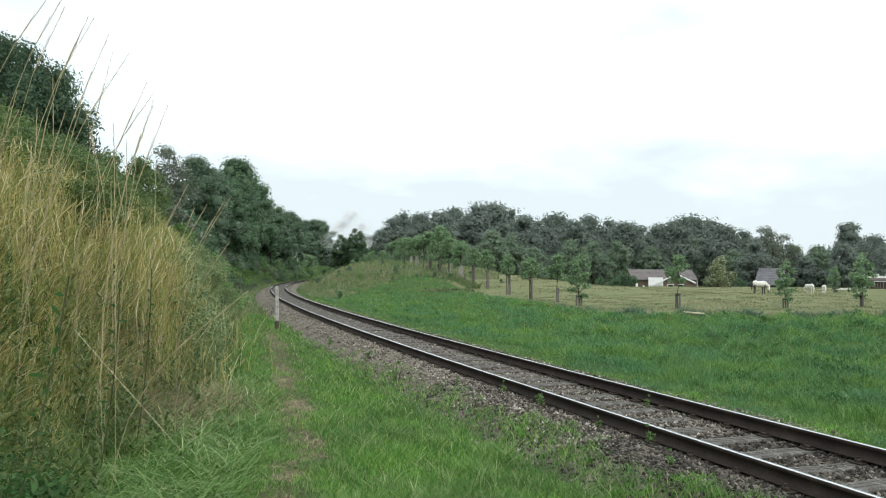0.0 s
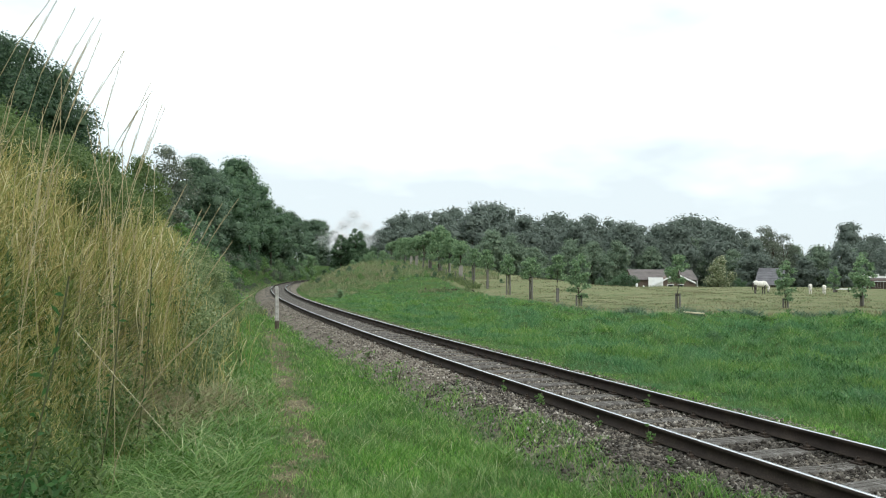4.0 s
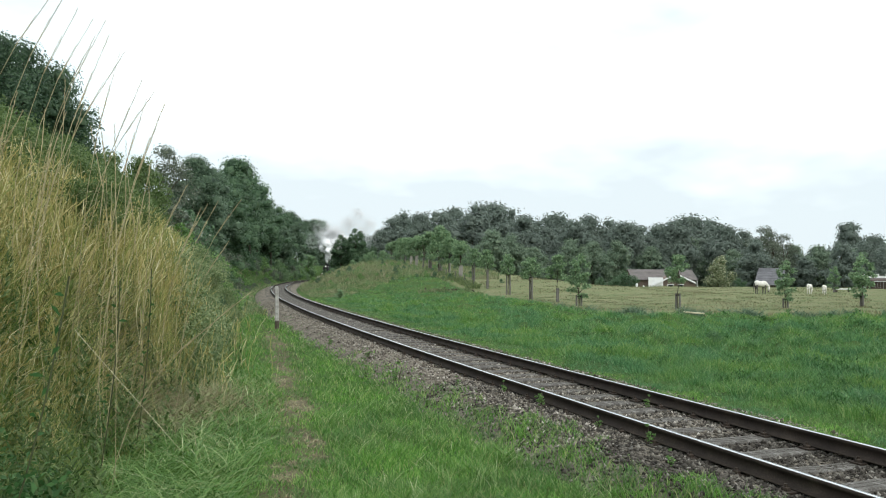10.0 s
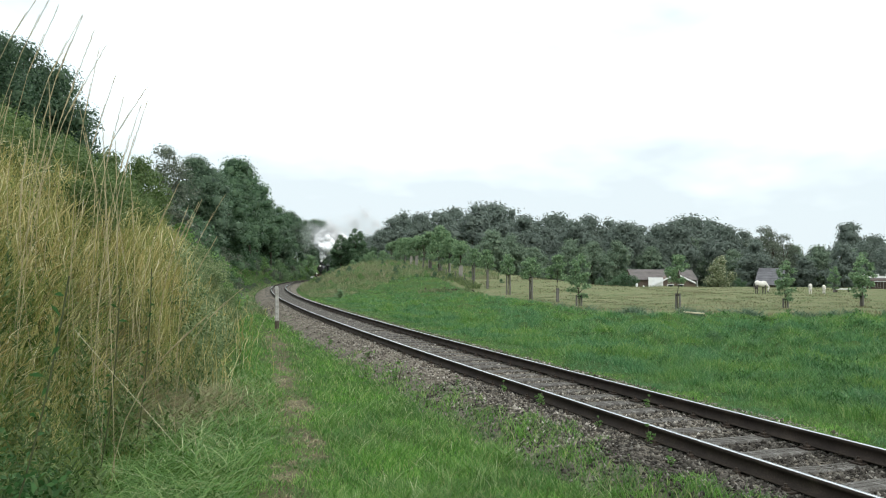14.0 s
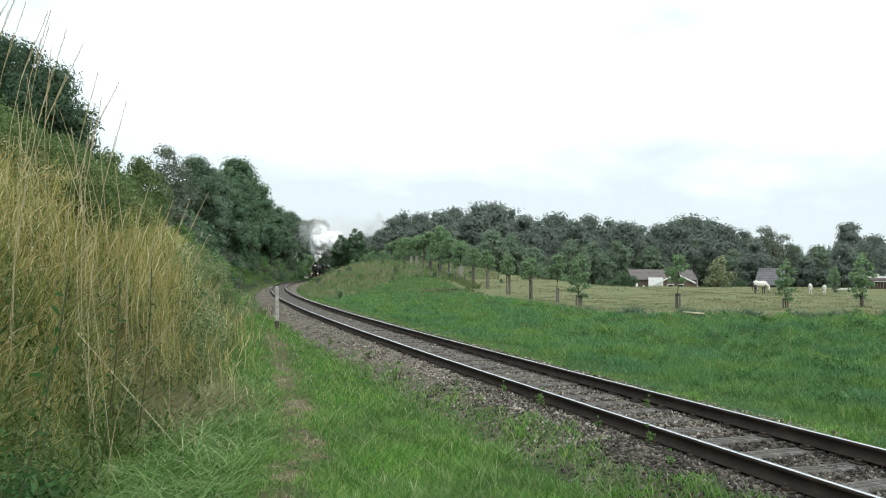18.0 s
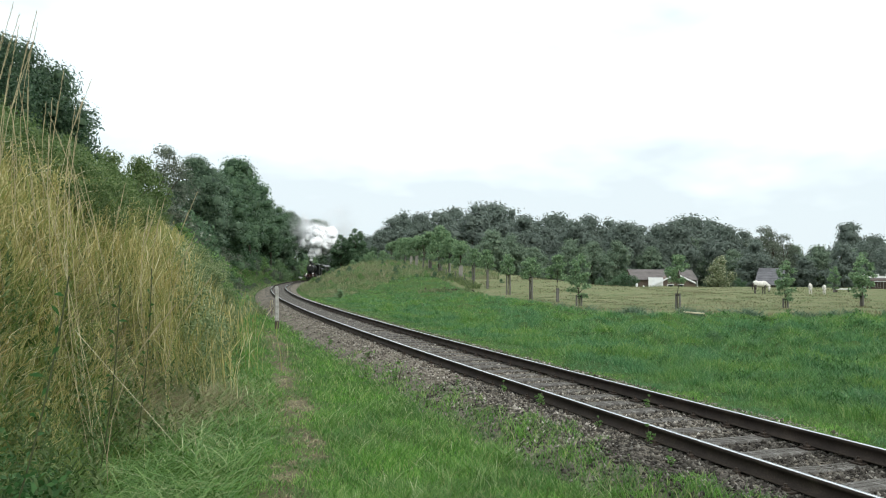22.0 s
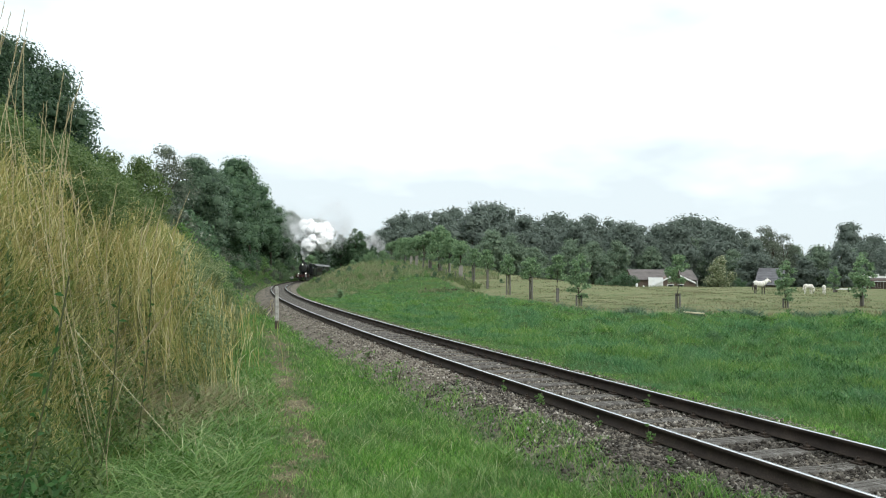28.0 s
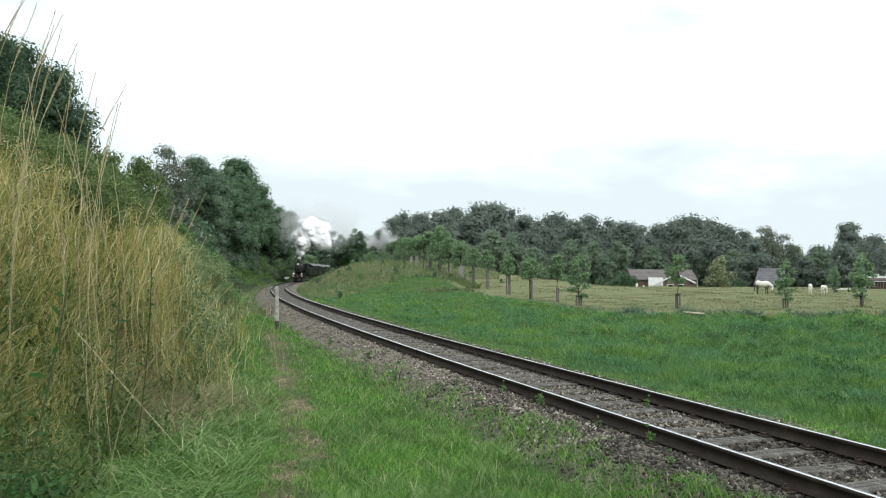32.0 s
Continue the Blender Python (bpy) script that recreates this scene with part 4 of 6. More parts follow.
def woods():
    dark = [tree("broadleaf_tree", 12, 4.4, 84, 170, 0.150, LEAF_DARK, "dark green broadleaf tree in full summer leaf", seed=10 + i, low=0.10, core=0.55) for i in range(3)]
    mid = [tree("broadleaf_tree", 12, 4.6, 84, 170, 0.150, LEAF_MID, "green broadleaf tree in full summer leaf", seed=20 + i, low=0.06, core=0.55) for i in range(2)]
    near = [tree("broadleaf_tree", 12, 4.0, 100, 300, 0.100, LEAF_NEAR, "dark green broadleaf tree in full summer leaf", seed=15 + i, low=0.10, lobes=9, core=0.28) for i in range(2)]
    grey = [tree("ash_tree", 12, 4.4, 84, 110, 0.13, LEAF_GREY, "greyish tree with a thin see-through crown", seed=25, low=0.2, narrow=0.8)]
    far = [tree("woodland_tree", 18, 7.6, 110, 72, 0.385, LEAF_FAR_HAZE, "tall dark tree of the far wood", seed=30 + i, low=0.02, lobes=14, narrow=1.0, core=0.40) for i in range(4)]
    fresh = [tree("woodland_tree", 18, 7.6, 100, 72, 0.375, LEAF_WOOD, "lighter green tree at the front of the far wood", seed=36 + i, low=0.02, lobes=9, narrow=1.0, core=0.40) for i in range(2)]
    pine = [tree("lone_tall_tree", 18, 6.6, 52, 110, 0.30, LEAF_FAR_HAZE, "tall dark tree rising above the wood", seed=41, low=0.45, core=0.55)]

    def put(kind, v, d, top, turn, own=12.0):
        x = bear(v) * d
        high = (top * d / F_LEN + EYE[2]) - float(ground_z(x, d))
        return stand(kind[int(turn) % len(kind)], x, d, high / 1.0, own, turn * 47.0)

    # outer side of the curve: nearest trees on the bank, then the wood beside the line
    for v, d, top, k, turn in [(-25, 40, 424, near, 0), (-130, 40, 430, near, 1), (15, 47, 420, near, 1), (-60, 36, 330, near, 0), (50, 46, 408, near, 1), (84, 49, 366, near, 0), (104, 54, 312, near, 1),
                               (282, 78, 226, grey, 0), (272, 82, 95, dark, 2), (345, 88, 205, dark, 0), (312, 84, 120, dark, 2), (375, 96, 180, dark, 1)]:
        put(k, v, d, top, turn)
    for v, u, top, k, turn in [(395, 8.5, 192, mid, 1), (412, 7.5, 200, mid, 0), (428, 9.5, 188, mid, 1), (405, 6.5, 150, mid, 1), (451, 8.5, 152, mid, 0), (440, 6.5, 130, mid, 0),
                               (470, 8.5, 126, dark, 2), (488, 8.0, 118, mid, 1), (512, 8.5, 108, dark, 0), (498, 7.0, 90, dark, 1), (432, 14, 165, dark, 2), (462, 14, 118, dark, 0), (478, 6.0, 96, mid, 0), (500, 6.0, 84, dark, 2)]:
        put(k, v, depth_for(v, u), top, turn)
    for v, d, top, turn in [(540, 262, 92, 0), (556, 250, 94, 1), (570, 262, 92, 2), (562, 285, 90, 1), (548, 240, 70, 2)]:
        put(dark, v, d, top, turn)
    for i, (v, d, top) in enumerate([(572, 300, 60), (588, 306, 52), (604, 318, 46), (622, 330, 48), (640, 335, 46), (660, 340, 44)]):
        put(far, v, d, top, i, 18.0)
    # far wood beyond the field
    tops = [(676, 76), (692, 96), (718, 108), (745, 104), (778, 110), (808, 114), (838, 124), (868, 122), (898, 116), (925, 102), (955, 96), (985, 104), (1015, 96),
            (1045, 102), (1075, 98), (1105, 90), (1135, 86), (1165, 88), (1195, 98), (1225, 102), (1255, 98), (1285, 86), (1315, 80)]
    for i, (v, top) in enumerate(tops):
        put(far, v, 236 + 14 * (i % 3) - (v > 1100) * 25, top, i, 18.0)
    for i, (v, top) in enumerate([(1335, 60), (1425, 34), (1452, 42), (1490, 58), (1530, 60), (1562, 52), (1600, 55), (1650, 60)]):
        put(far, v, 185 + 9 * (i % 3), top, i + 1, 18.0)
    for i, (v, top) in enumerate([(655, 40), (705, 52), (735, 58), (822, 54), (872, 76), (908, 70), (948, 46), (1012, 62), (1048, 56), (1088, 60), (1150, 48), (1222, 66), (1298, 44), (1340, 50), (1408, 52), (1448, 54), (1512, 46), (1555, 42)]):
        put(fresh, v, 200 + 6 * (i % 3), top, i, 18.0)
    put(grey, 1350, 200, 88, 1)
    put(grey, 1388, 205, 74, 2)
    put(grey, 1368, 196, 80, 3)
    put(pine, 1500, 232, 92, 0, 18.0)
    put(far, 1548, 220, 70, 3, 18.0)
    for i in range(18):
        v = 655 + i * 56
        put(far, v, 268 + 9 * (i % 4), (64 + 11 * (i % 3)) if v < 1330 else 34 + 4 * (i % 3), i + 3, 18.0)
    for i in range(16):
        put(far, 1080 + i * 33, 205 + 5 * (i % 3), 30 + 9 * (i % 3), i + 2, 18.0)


woods()


def stake_set(e, rs, tall):
    """Two stakes, with a tie, beside a young tree; parts of that tree's planting."""
    for sx in (-0.16, 0.16):
        bm = bmesh.new()
        tube(bm, 0.075, 0.068, (sx, 0.02 * rs.uniform(-1, 1), -0.4), (sx + rs.uniform(-.03, .03), 0, tall), 8)
        part("stake", bm, M_STAKE, e, "dark weathered timber tree stake")
    bm = bmesh.new()
    box(bm, (0.42, 0.012, 0.09), (0, 0.05, tall - 0.10))
    box(bm, (0.40, 0.012, 0.07), (0, -0.05, tall - 0.10))
    part("tie", bm, M_RUBBER, e, "black rubber tie")


def shrubs():
    bush = [tree("bush", 3.2, 2.0, 34, 70, 0.16, LEAF_MID, "dense green bush on the bank", "bush", seed=50 + i, low=0.02) for i in range(2)]
    pale = [tree("bush", 3.2, 2.0, 34, 90, 0.11, LEAF_AVENUE, "light green bush beside the line", "bush", seed=54, low=0.02)]
    low_shrub = [tree("lineside_shrub", 2.4, 1.7, 22, 40, 0.13, (LEAF_MID, LEAF_YOUNG, LEAF_GREY)[i], ("green", "light green", "grey-green")[i] + " lineside shrub on the cutting slope", "shrub", seed=90 + i, low=0.02, girth=0.006) for i in range(3)]
    bramble = [tree("bramble_bush", 2.0, 1.4, 50, 210, 0.036, LEAF_BRAMBLE, "pale grey-green bramble bush in the bank's grass", "bush", seed=81, low=0.02, girth=0.006),
               tree("hawthorn_bush", 2.0, 1.1, 46, 210, 0.036, LEAF_SCRUB, "olive green thorn bush among the tall grass", "bush", seed=83, low=0.02, girth=0.006)]
    sprig = [tree("lineside_weed", 0.5, 0.16, 16, 12, 0.03, LEAF_YOUNG, "small green weed growing in the ballast", "weed", seed=95, low=0.1, girth=0.004)]
    dock = [tree("dock_plant", 1.0, 1.0, 46, 70, 0.05, LEAF_BLUE, "dense bluish-green leafy clump standing in the meadow", "weed", seed=97, low=0.02, girth=0.004)]
    cream = [tree("flowering_tree", 4.8, 2.5, 54, 120, 0.15, LEAF_CREAM, "rounded tree with cream blossom", "tree", seed=57, low=0.02)]
    young = [tree("young_tree", 3.8, 1.15, 34, 60, 0.085, LEAF_AVENUE, "young tree with a light crown tied to stakes", "tree", seed=60 + i, low=0.60, girth=0.006, narrow=0.85) for i in range(3)]
    rs = random.Random(5)
    for i, y in enumerate(young):
        stake_set(y, rs, (1.15, 2.1, 1.85)[i])
    column = [tree("young_tree", 3.8, 0.90, 36, 70, 0.085, LEAF_AVENUE, "young tree leafy down to its stakes", "tree", seed=66, low=0.26, girth=0.006)]
    stake_set(column[0], rs, 0.8)
    grown = [tree("avenue_tree", 6.0, 2.1, 44, 110, 0.135, LEAF_AVENUE, "larger avenue tree with a fresh green crown", "tree", seed=68, low=0.42, girth=0.012)]
    stake_set(grown[0], rs, 1.9)
    for q in (-0.27, -0.09, 0.09, 0.27):
        bm = bmesh.new()
        box(bm, (0.15, 0.03, 2.3), (q, -0.16, 0.95), bevel=0.008)
        part("guard_board", bm, M_POST, grown[0], "grey weathered board of the tree guard")
    hazel = [tree("bushy_tree", 9, 3.0, 80, 110, 0.14, LEAF_HAZEL, "bushy green tree on the hill beside the line", "tree", seed=70, low=0.01, lobes=12, core=0.45)]
    # shrubs along the outer bank
    for i in range(26):
        p = on_track(40 + i * 6.0, -rs.uniform(6.4, 9.5))
        stand(bush[i % 2], p.x, p.y, rs.uniform(1.6, 3.2), 3.2, rs.uniform(0, 360), -0.3)
    for i in range(120):
        l = 32 + i * 1.5
        p = on_track(l, -rs.uniform(3.7, 8.0) - 0.3)
        stand(low_shrub[i % 3], p.x, p.y, rs.uniform(0.8, 2.3), 2.4, rs.uniform(0, 360), -0.2)
    for i in range(60):
        p = on_track(rs.uniform(45, 190), -rs.uniform(3.1, 4.6))
        stand(low_shrub[i % 3], p.x, p.y, rs.uniform(0.35, 0.85), 2.4, rs.uniform(0, 360), -0.1)
    for i in range(120):
        p = on_track(rs.uniform(84, 190), rs.uniform(3.0, 26))
        stand(low_shrub[i % 2], p.x, p.y, rs.uniform(0.35, 0.95), 2.4, rs.uniform(0, 360), -0.12)
    for v, d, high in [(365, 26, 1.5), (345, 21, 1.3), (385, 33, 1.5), (330, 17, 1.0), (372, 22, 0.9), (400, 40, 1.6), (345, 12, 0.6), (362, 14.5, 0.7), (382, 19, 0.8), (396, 25, 0.9), (352, 17, 0.8), (408, 31, 1.0)]:
        stand(bramble[0], bear(v) * d, d, high, 2.0, d * 40.0, -0.15)
    for v, d, high in [(175, 11.5, 1.1), (150, 10.5, 1.1), (205, 13, 1.1), (120, 10, 1.0), (235, 15.5, 1.1)]:
        stand(bramble[1], bear(v) * d, d, high, 2.0, d * 40.0, -0.15)
    for v, d, high in [(150, 16, 1.5), (110, 18, 1.7), (40, 17, 1.5), (-30, 18, 1.6), (185, 19, 1.5), (75, 15, 1.3), (205, 24, 2.4), (232, 30, 3.0), (250, 34, 3.0), (262, 27, 1.5)]:
        stand(bramble[1], bear(v) * d, d, high, 2.0, d * 40.0, -0.2)
    for v, d, high in [(505, 196, 3.0), (520, 205, 3.2), (512, 220, 2.6), (546, 215, 4.0), (534, 225, 3.5)]:
        stand(pale[0], bear(v) * d, d, high, 3.2, d * 40.0, -0.2)
    for i, v in enumerate((478, 486, 494, 501, 508, 515, 522, 529, 536, 543, 550)):
        d = depth_for(v, 3.8 + 0.9 * (i % 3))
        stand(pale[0], bear(v) * d, d, 1.5 + 0.5 * (i % 4), 3.2, v * 7.0, -0.2)
    # bush clump on the hill
    for v, d, high in [(604, 170, 8.6), (629, 168, 8.2), (592, 178, 5.0), (646, 184, 4.6), (660, 192, 4.2), (616, 176, 7.4), (576, 186, 3.2), (640, 178, 6.2)]:
        stand(hazel[0], bear(v) * d, d, high, 9.0, d * 31.0)
    for v, d, high in [(600, 64, 0.9), (645, 150, 2.0), (660, 155, 2.4), (680, 160, 2.6), (625, 140, 1.4), (700, 165, 2.6), (590, 158, 1.6)]:
        stand(pale[0], bear(v) * d, d, high, 3.2, d * 17.0)
    # dark broad-leaved weeds in the meadow and at the rails
    for v, d, high in [(1380, 24, 0.5), (1265, 22, 0.40), (1545, 12.5, 0.26)]:
        stand(dock[0], bear(v) * d, d, high, 1.0, v * 1.0, -0.03)
    for l, s, high in [(14.5, -1.95, 0.42), (11.6, -0.98, 0.22), (10.2, -1.0, 0.30), (7.6, -0.95, 0.26), (9.9, 0.55, 0.22), (15.5, -2.3, 0.3), (12.6, -1.4, 0.2), (8.6, -1.0, 0.18), (6.7, -1.3, 0.2), (18.0, -1.7, 0.25), (22.0, -1.9, 0.3)]:
        p = on_track(l, s)
        e = stand(sprig[0], p.x, p.y, high, 0.5, l * 77.0, 0.0)
        e.location.z = float(top_z(p.x, p.y)) - 0.01
    # avenue of staked young trees
    rows = [(1025, 3.8, 3), (987, 3.6, 0), (940, 3.7, 1), (900, 3.9, 1), (863, 4.2, 2), (838, 4.2, 1), (815, 4.6, 4), (795, 5.2, 4), (778, 6.8, 4), (762, 6.2, 4), (750, 5.6, 4),
            (738, 5.4, 4), (727, 5.2, 4), (717, 5.2, 4), (708, 5.2, 4), (700, 5.0, 4), (692, 5.0, 4)]
    kinds = young + column + grown
    for i, (v, high, k) in enumerate(rows):
        d = 25575.0 / (v - 560)
        stand(kinds[k], bear(v) * d, d, high, 6.0 if k == 4 else 3.8, i * 63.0, -0.05)
    for v, d, high, k in [(1200, 49.5, 3.5, 0), (1390, 52, 3.3, 3), (1525, 55.5, 4.0, 3)]:
        stand(kinds[k], bear(v) * d, d, high, 3.8, v * 1.0, -0.05)
    for v, d, high in [(1102, 150, 3.4), (1120, 152, 2.6), (1088, 148, 2.0), (1310, 150, 2.2), (1060, 155, 2.5), (1030, 158, 2.5)]:
        stand(bush[int(d) % 2], bear(v) * d, d, high, 3.2, v * 1.0)
    stand(cream[0], bear(1272) * 148, 148, 6.0, 4.8, 0)
    stand(column[0], bear(1476) * 100, 100, 3.6, 3.8, 40)


M_STAKE = surface("stake_timber", [(0.30, (0.075, 0.068, 0.062)), (0.52, (0.155, 0.145, 0.132)), (0.72, (0.25, 0.235, 0.215))], 4.0, 18.0, 0.9, 0, 0.6, 0.01, 0.15, stretch=(9.0, 9.0, 1.0))
M_RUBBER = plain("black_rubber", (0.02, 0.02, 0.02), 0.7)
shrubs()


def bank_scrub():
    """Leafy weeds crowding the upper bank behind the tall grass."""
    x, y, d = fan(1300, 9.5, 30, -31, -20.3)
    l, s = track_ls(x, y)
    up = -s - foot_at(l)
    ok = (up > 1.9 + 0.35 * waves(x, y, 2.2, 1.0)) & (up < 5.5) & (waves(x, y, 3.0, 2.5) > -0.35)
    x, y, d = x[ok], y[ok], d[ok]
    z = ground_z(x, y) + rng.uniform(0.10, 0.95, len(x))
    me = leaf_cloud(np.stack([x, y, z], -1), 0.16 + 0.20 * rng.random(len(x)), 150, 0.026, LEAF_SCRUB, flat=1.25)
    tagged(new("bank_scrub", me), "leafy green weeds crowding the upper bank", "weeds", kind="stuff")
    # dark coarse weeds low on the bank beside the camera
    x, y, d = fan(300, 3.6, 6.0, -34, -25.5)
    z = ground_z(x, y) + rng.uniform(0.0, 0.45, len(x))
    me = leaf_cloud(np.stack([x, y, z], -1), 0.07 + 0.08 * rng.random(len(x)), 22, 0.030, LEAF_WEED_SHADE, flat=1.3)
    tagged(new("bank_nettles", me), "dark coarse nettles low on the bank", "weeds", kind="stuff")
    # soft bramble shoots where the bank runs out beside the verge
    x, y, d = fan(700, 12, 40, -18.5, -12.5)
    l, s = track_ls(x, y)
    up = -s - foot_at(l)
    ok = (up > 0.1) & (up < 3.5)
    x, y = x[ok], y[ok]
    z = ground_z(x, y) + rng.uniform(0.05, 0.75, len(x))
    me = leaf_cloud(np.stack([x, y, z], -1), 0.14 + 0.22 * rng.random(len(x)), 120, 0.030, LEAF_BRAMBLE, flat=0.9)
    tagged(new("bramble_shoots", me), "pale grey-green brambles spilling off the bank", "brambles", kind="stuff")


bank_scrub()


def coarse_stem(base, tip, name="dock_plant"):
    """A leaning dark stem with a few ragged leaves."""
    e = thing(name, "dark leaning dock stem with ragged leaves", "weed", pose(*base))
    top = tip - base
    pts = [top * f + Vector((0.05 * math.sin(2.4 * f), 0, -0.04 * math.sin(3.1 * f))) for f in (0, 0.2, 0.4, 0.6, 0.8, 1.0)]
    bm = bmesh.new()
    for a, b in zip(pts, pts[1:]):
        tube(bm, 0.0055, 0.005, a, b, 6, False)
    part("stem", bm, M_DOCK, e)
    for i in range(12):
        p = pts[1].lerp(pts[5], i / 12)
        out = Vector((random.uniform(-1, 1), random.uniform(-0.6, 0.6), random.uniform(0.1, 0.9))).normalized()
        side = out.cross(Vector((0, 1, 0))).normalized() * 0.012
        reach = random.uniform(0.05, 0.10)
        bm = bmesh.new()
        v = [bm.verts.new(q) for q in (p, p + out * reach * 0.5 + side, p + out * reach + Vector((0, 0, -0.015)), p + out * reach * 0.5 - side)]
        bm.faces.new(v)
        part("leaf", bm, LEAF_WEED_SHADE, e)


M_DOCK = surface("dock_stem", [(0.3, (0.035, 0.045, 0.018)), (0.6, (0.075, 0.085, 0.036))], 6.0, 60.0, 0.7, 0, 0.3, 0.001, 0.3)
for (v0, w0), (v1, w1), d in (((4, 722), (112, 492), 4.3), ((182, 640), (206, 500), 6.4), ((246, 622), (262, 478), 7.4)):
    low, tip = (Vector((bear(v) * d, d, EYE[2] + (483 - w) * d / F_LEN)) for v, w in ((v0, w0), (v1, w1)))
    low.z = min(low.z, float(ground_z(low.x, low.y)) + 0.05)
    coarse_stem(low, tip)

# ---- lineside post ----
M_CONC = surface("weathered_post", [(0.3, (0.16, 0.15, 0.135)), (0.5, (0.36, 0.345, 0.32)), (0.72, (0.56, 0.54, 0.51))], 5.0, 40.0, 0.9, 0, 0.5, 0.006, 0.15)


def lineside_post():
    d = 29.5
    x = bear(492) * d
    e = thing("lineside_post", "weathered grey lineside post standing in the verge", "post", pose(x, d, float(ground_z(x, d)), 0.5, -1.2, 12))
    bm = bmesh.new()
    box(bm, (0.135, 0.13, 1.65), (0, 0, 0.68), bevel=0.015)
    for v in bm.verts:
        v.co.x += 0.012 * math.sin(v.co.z * 5)
    part("shaft", bm, M_CONC, e)
    bm = bmesh.new()
    box(bm, (0.15, 0.145, 0.42), (0, 0, 0.12), bevel=0.02)
    part("foot", bm, M_BARK, e, "dark foot of the post")
    bm = bmesh.new()
    tube(bm, 0.085, 0.04, (0, 0, 1.50), (0, 0, 1.60), 4)
    part("cap", bm, M_CONC, e)


lineside_post()

# ---- houses beyond the field ----
M_BRICK = surface("brown_brick", [(0.3, (0.09, 0.065, 0.052)), (0.5, (0.14, 0.105, 0.085)), (0.7, (0.19, 0.15, 0.12))], 0.8, 9.0, 0.9, 0, 0.4, 0.01, 0.2)
M_TILE = surface("roof_tiles", [(0.3, (0.075, 0.066, 0.063)), (0.5, (0.12, 0.106, 0.10)), (0.7, (0.165, 0.148, 0.14))], 0.7, 7.0, 0.85, 0, 0.5, 0.02, 0.25)
M_SLATE = surface("grey_roof", [(0.3, (0.075, 0.074, 0.080)), (0.5, (0.120, 0.118, 0.126)), (0.7, (0.17, 0.165, 0.175))], 0.7, 7.0, 0.8, 0, 0.5, 0.02, 0.3)
M_WHITE = surface("white_paint", [(0.3, (0.68, 0.68, 0.67)), (0.6, (0.80, 0.80, 0.79))], 1.5, 30.0, 0.6, 0, 0.1, 0.003, 0.4)
M_GLASS = plain("dark_window", (0.03, 0.035, 0.04), 0.08, 0, 0.6)
M_PLANK = surface("dark_planks", [(0.3, (0.035, 0.027, 0.022)), (0.6, (0.08, 0.062, 0.05))], 2.0, 16.0, 0.85, 0, 0.5, 0.01, 0.2)


def gable(bm, x0, x1, y0, y1, z0, eave, ridge, along="x"):
    """Walls of a gabled block."""
    if along == "x":
        ym = (y0 + y1) / 2
        sec = [(y0, z0), (y0, eave), (ym, ridge), (y1, eave), (y1, z0)]
        A = [bm.verts.new((x0, q, z)) for q, z in sec]
        B = [bm.verts.new((x1, q, z)) for q, z in sec]
    else:
        xm = (x0 + x1) / 2
        sec = [(x0, z0), (x0, eave), (xm, ridge), (x1, eave), (x1, z0)]
        A = [bm.verts.new((q, y0, z)) for q, z in sec]
        B = [bm.verts.new((q, y1, z)) for q, z in sec]
    bm.faces.new(A)
    bm.faces.new(B[::-1])
    for i in range(5):
        j = (i + 1) % 5
        bm.faces.new((A[j], A[i], B[i], B[j]))
    bmesh.ops.recalc_face_normals(bm, faces=bm.faces)
    return bm


def slab(bm, p, q, r, s, t):
    """A slab of thickness t on four corners."""
    n = (Vector(q) - Vector(p)).cross(Vector(s) - Vector(p)).normalized() * t
    a = [bm.verts.new(Vector(v)) for v in (p, q, r, s)]
    b = [bm.verts.new(Vector(v) + n) for v in (p, q, r, s)]
    bm.faces.new(a[::-1])
    bm.faces.new(b)
    for i in range(4):
        j = (i + 1) % 4
        bm.faces.new((a[i], a[j], b[j], b[i]))
    bmesh.ops.recalc_face_normals(bm, faces=bm.faces)
    return bm


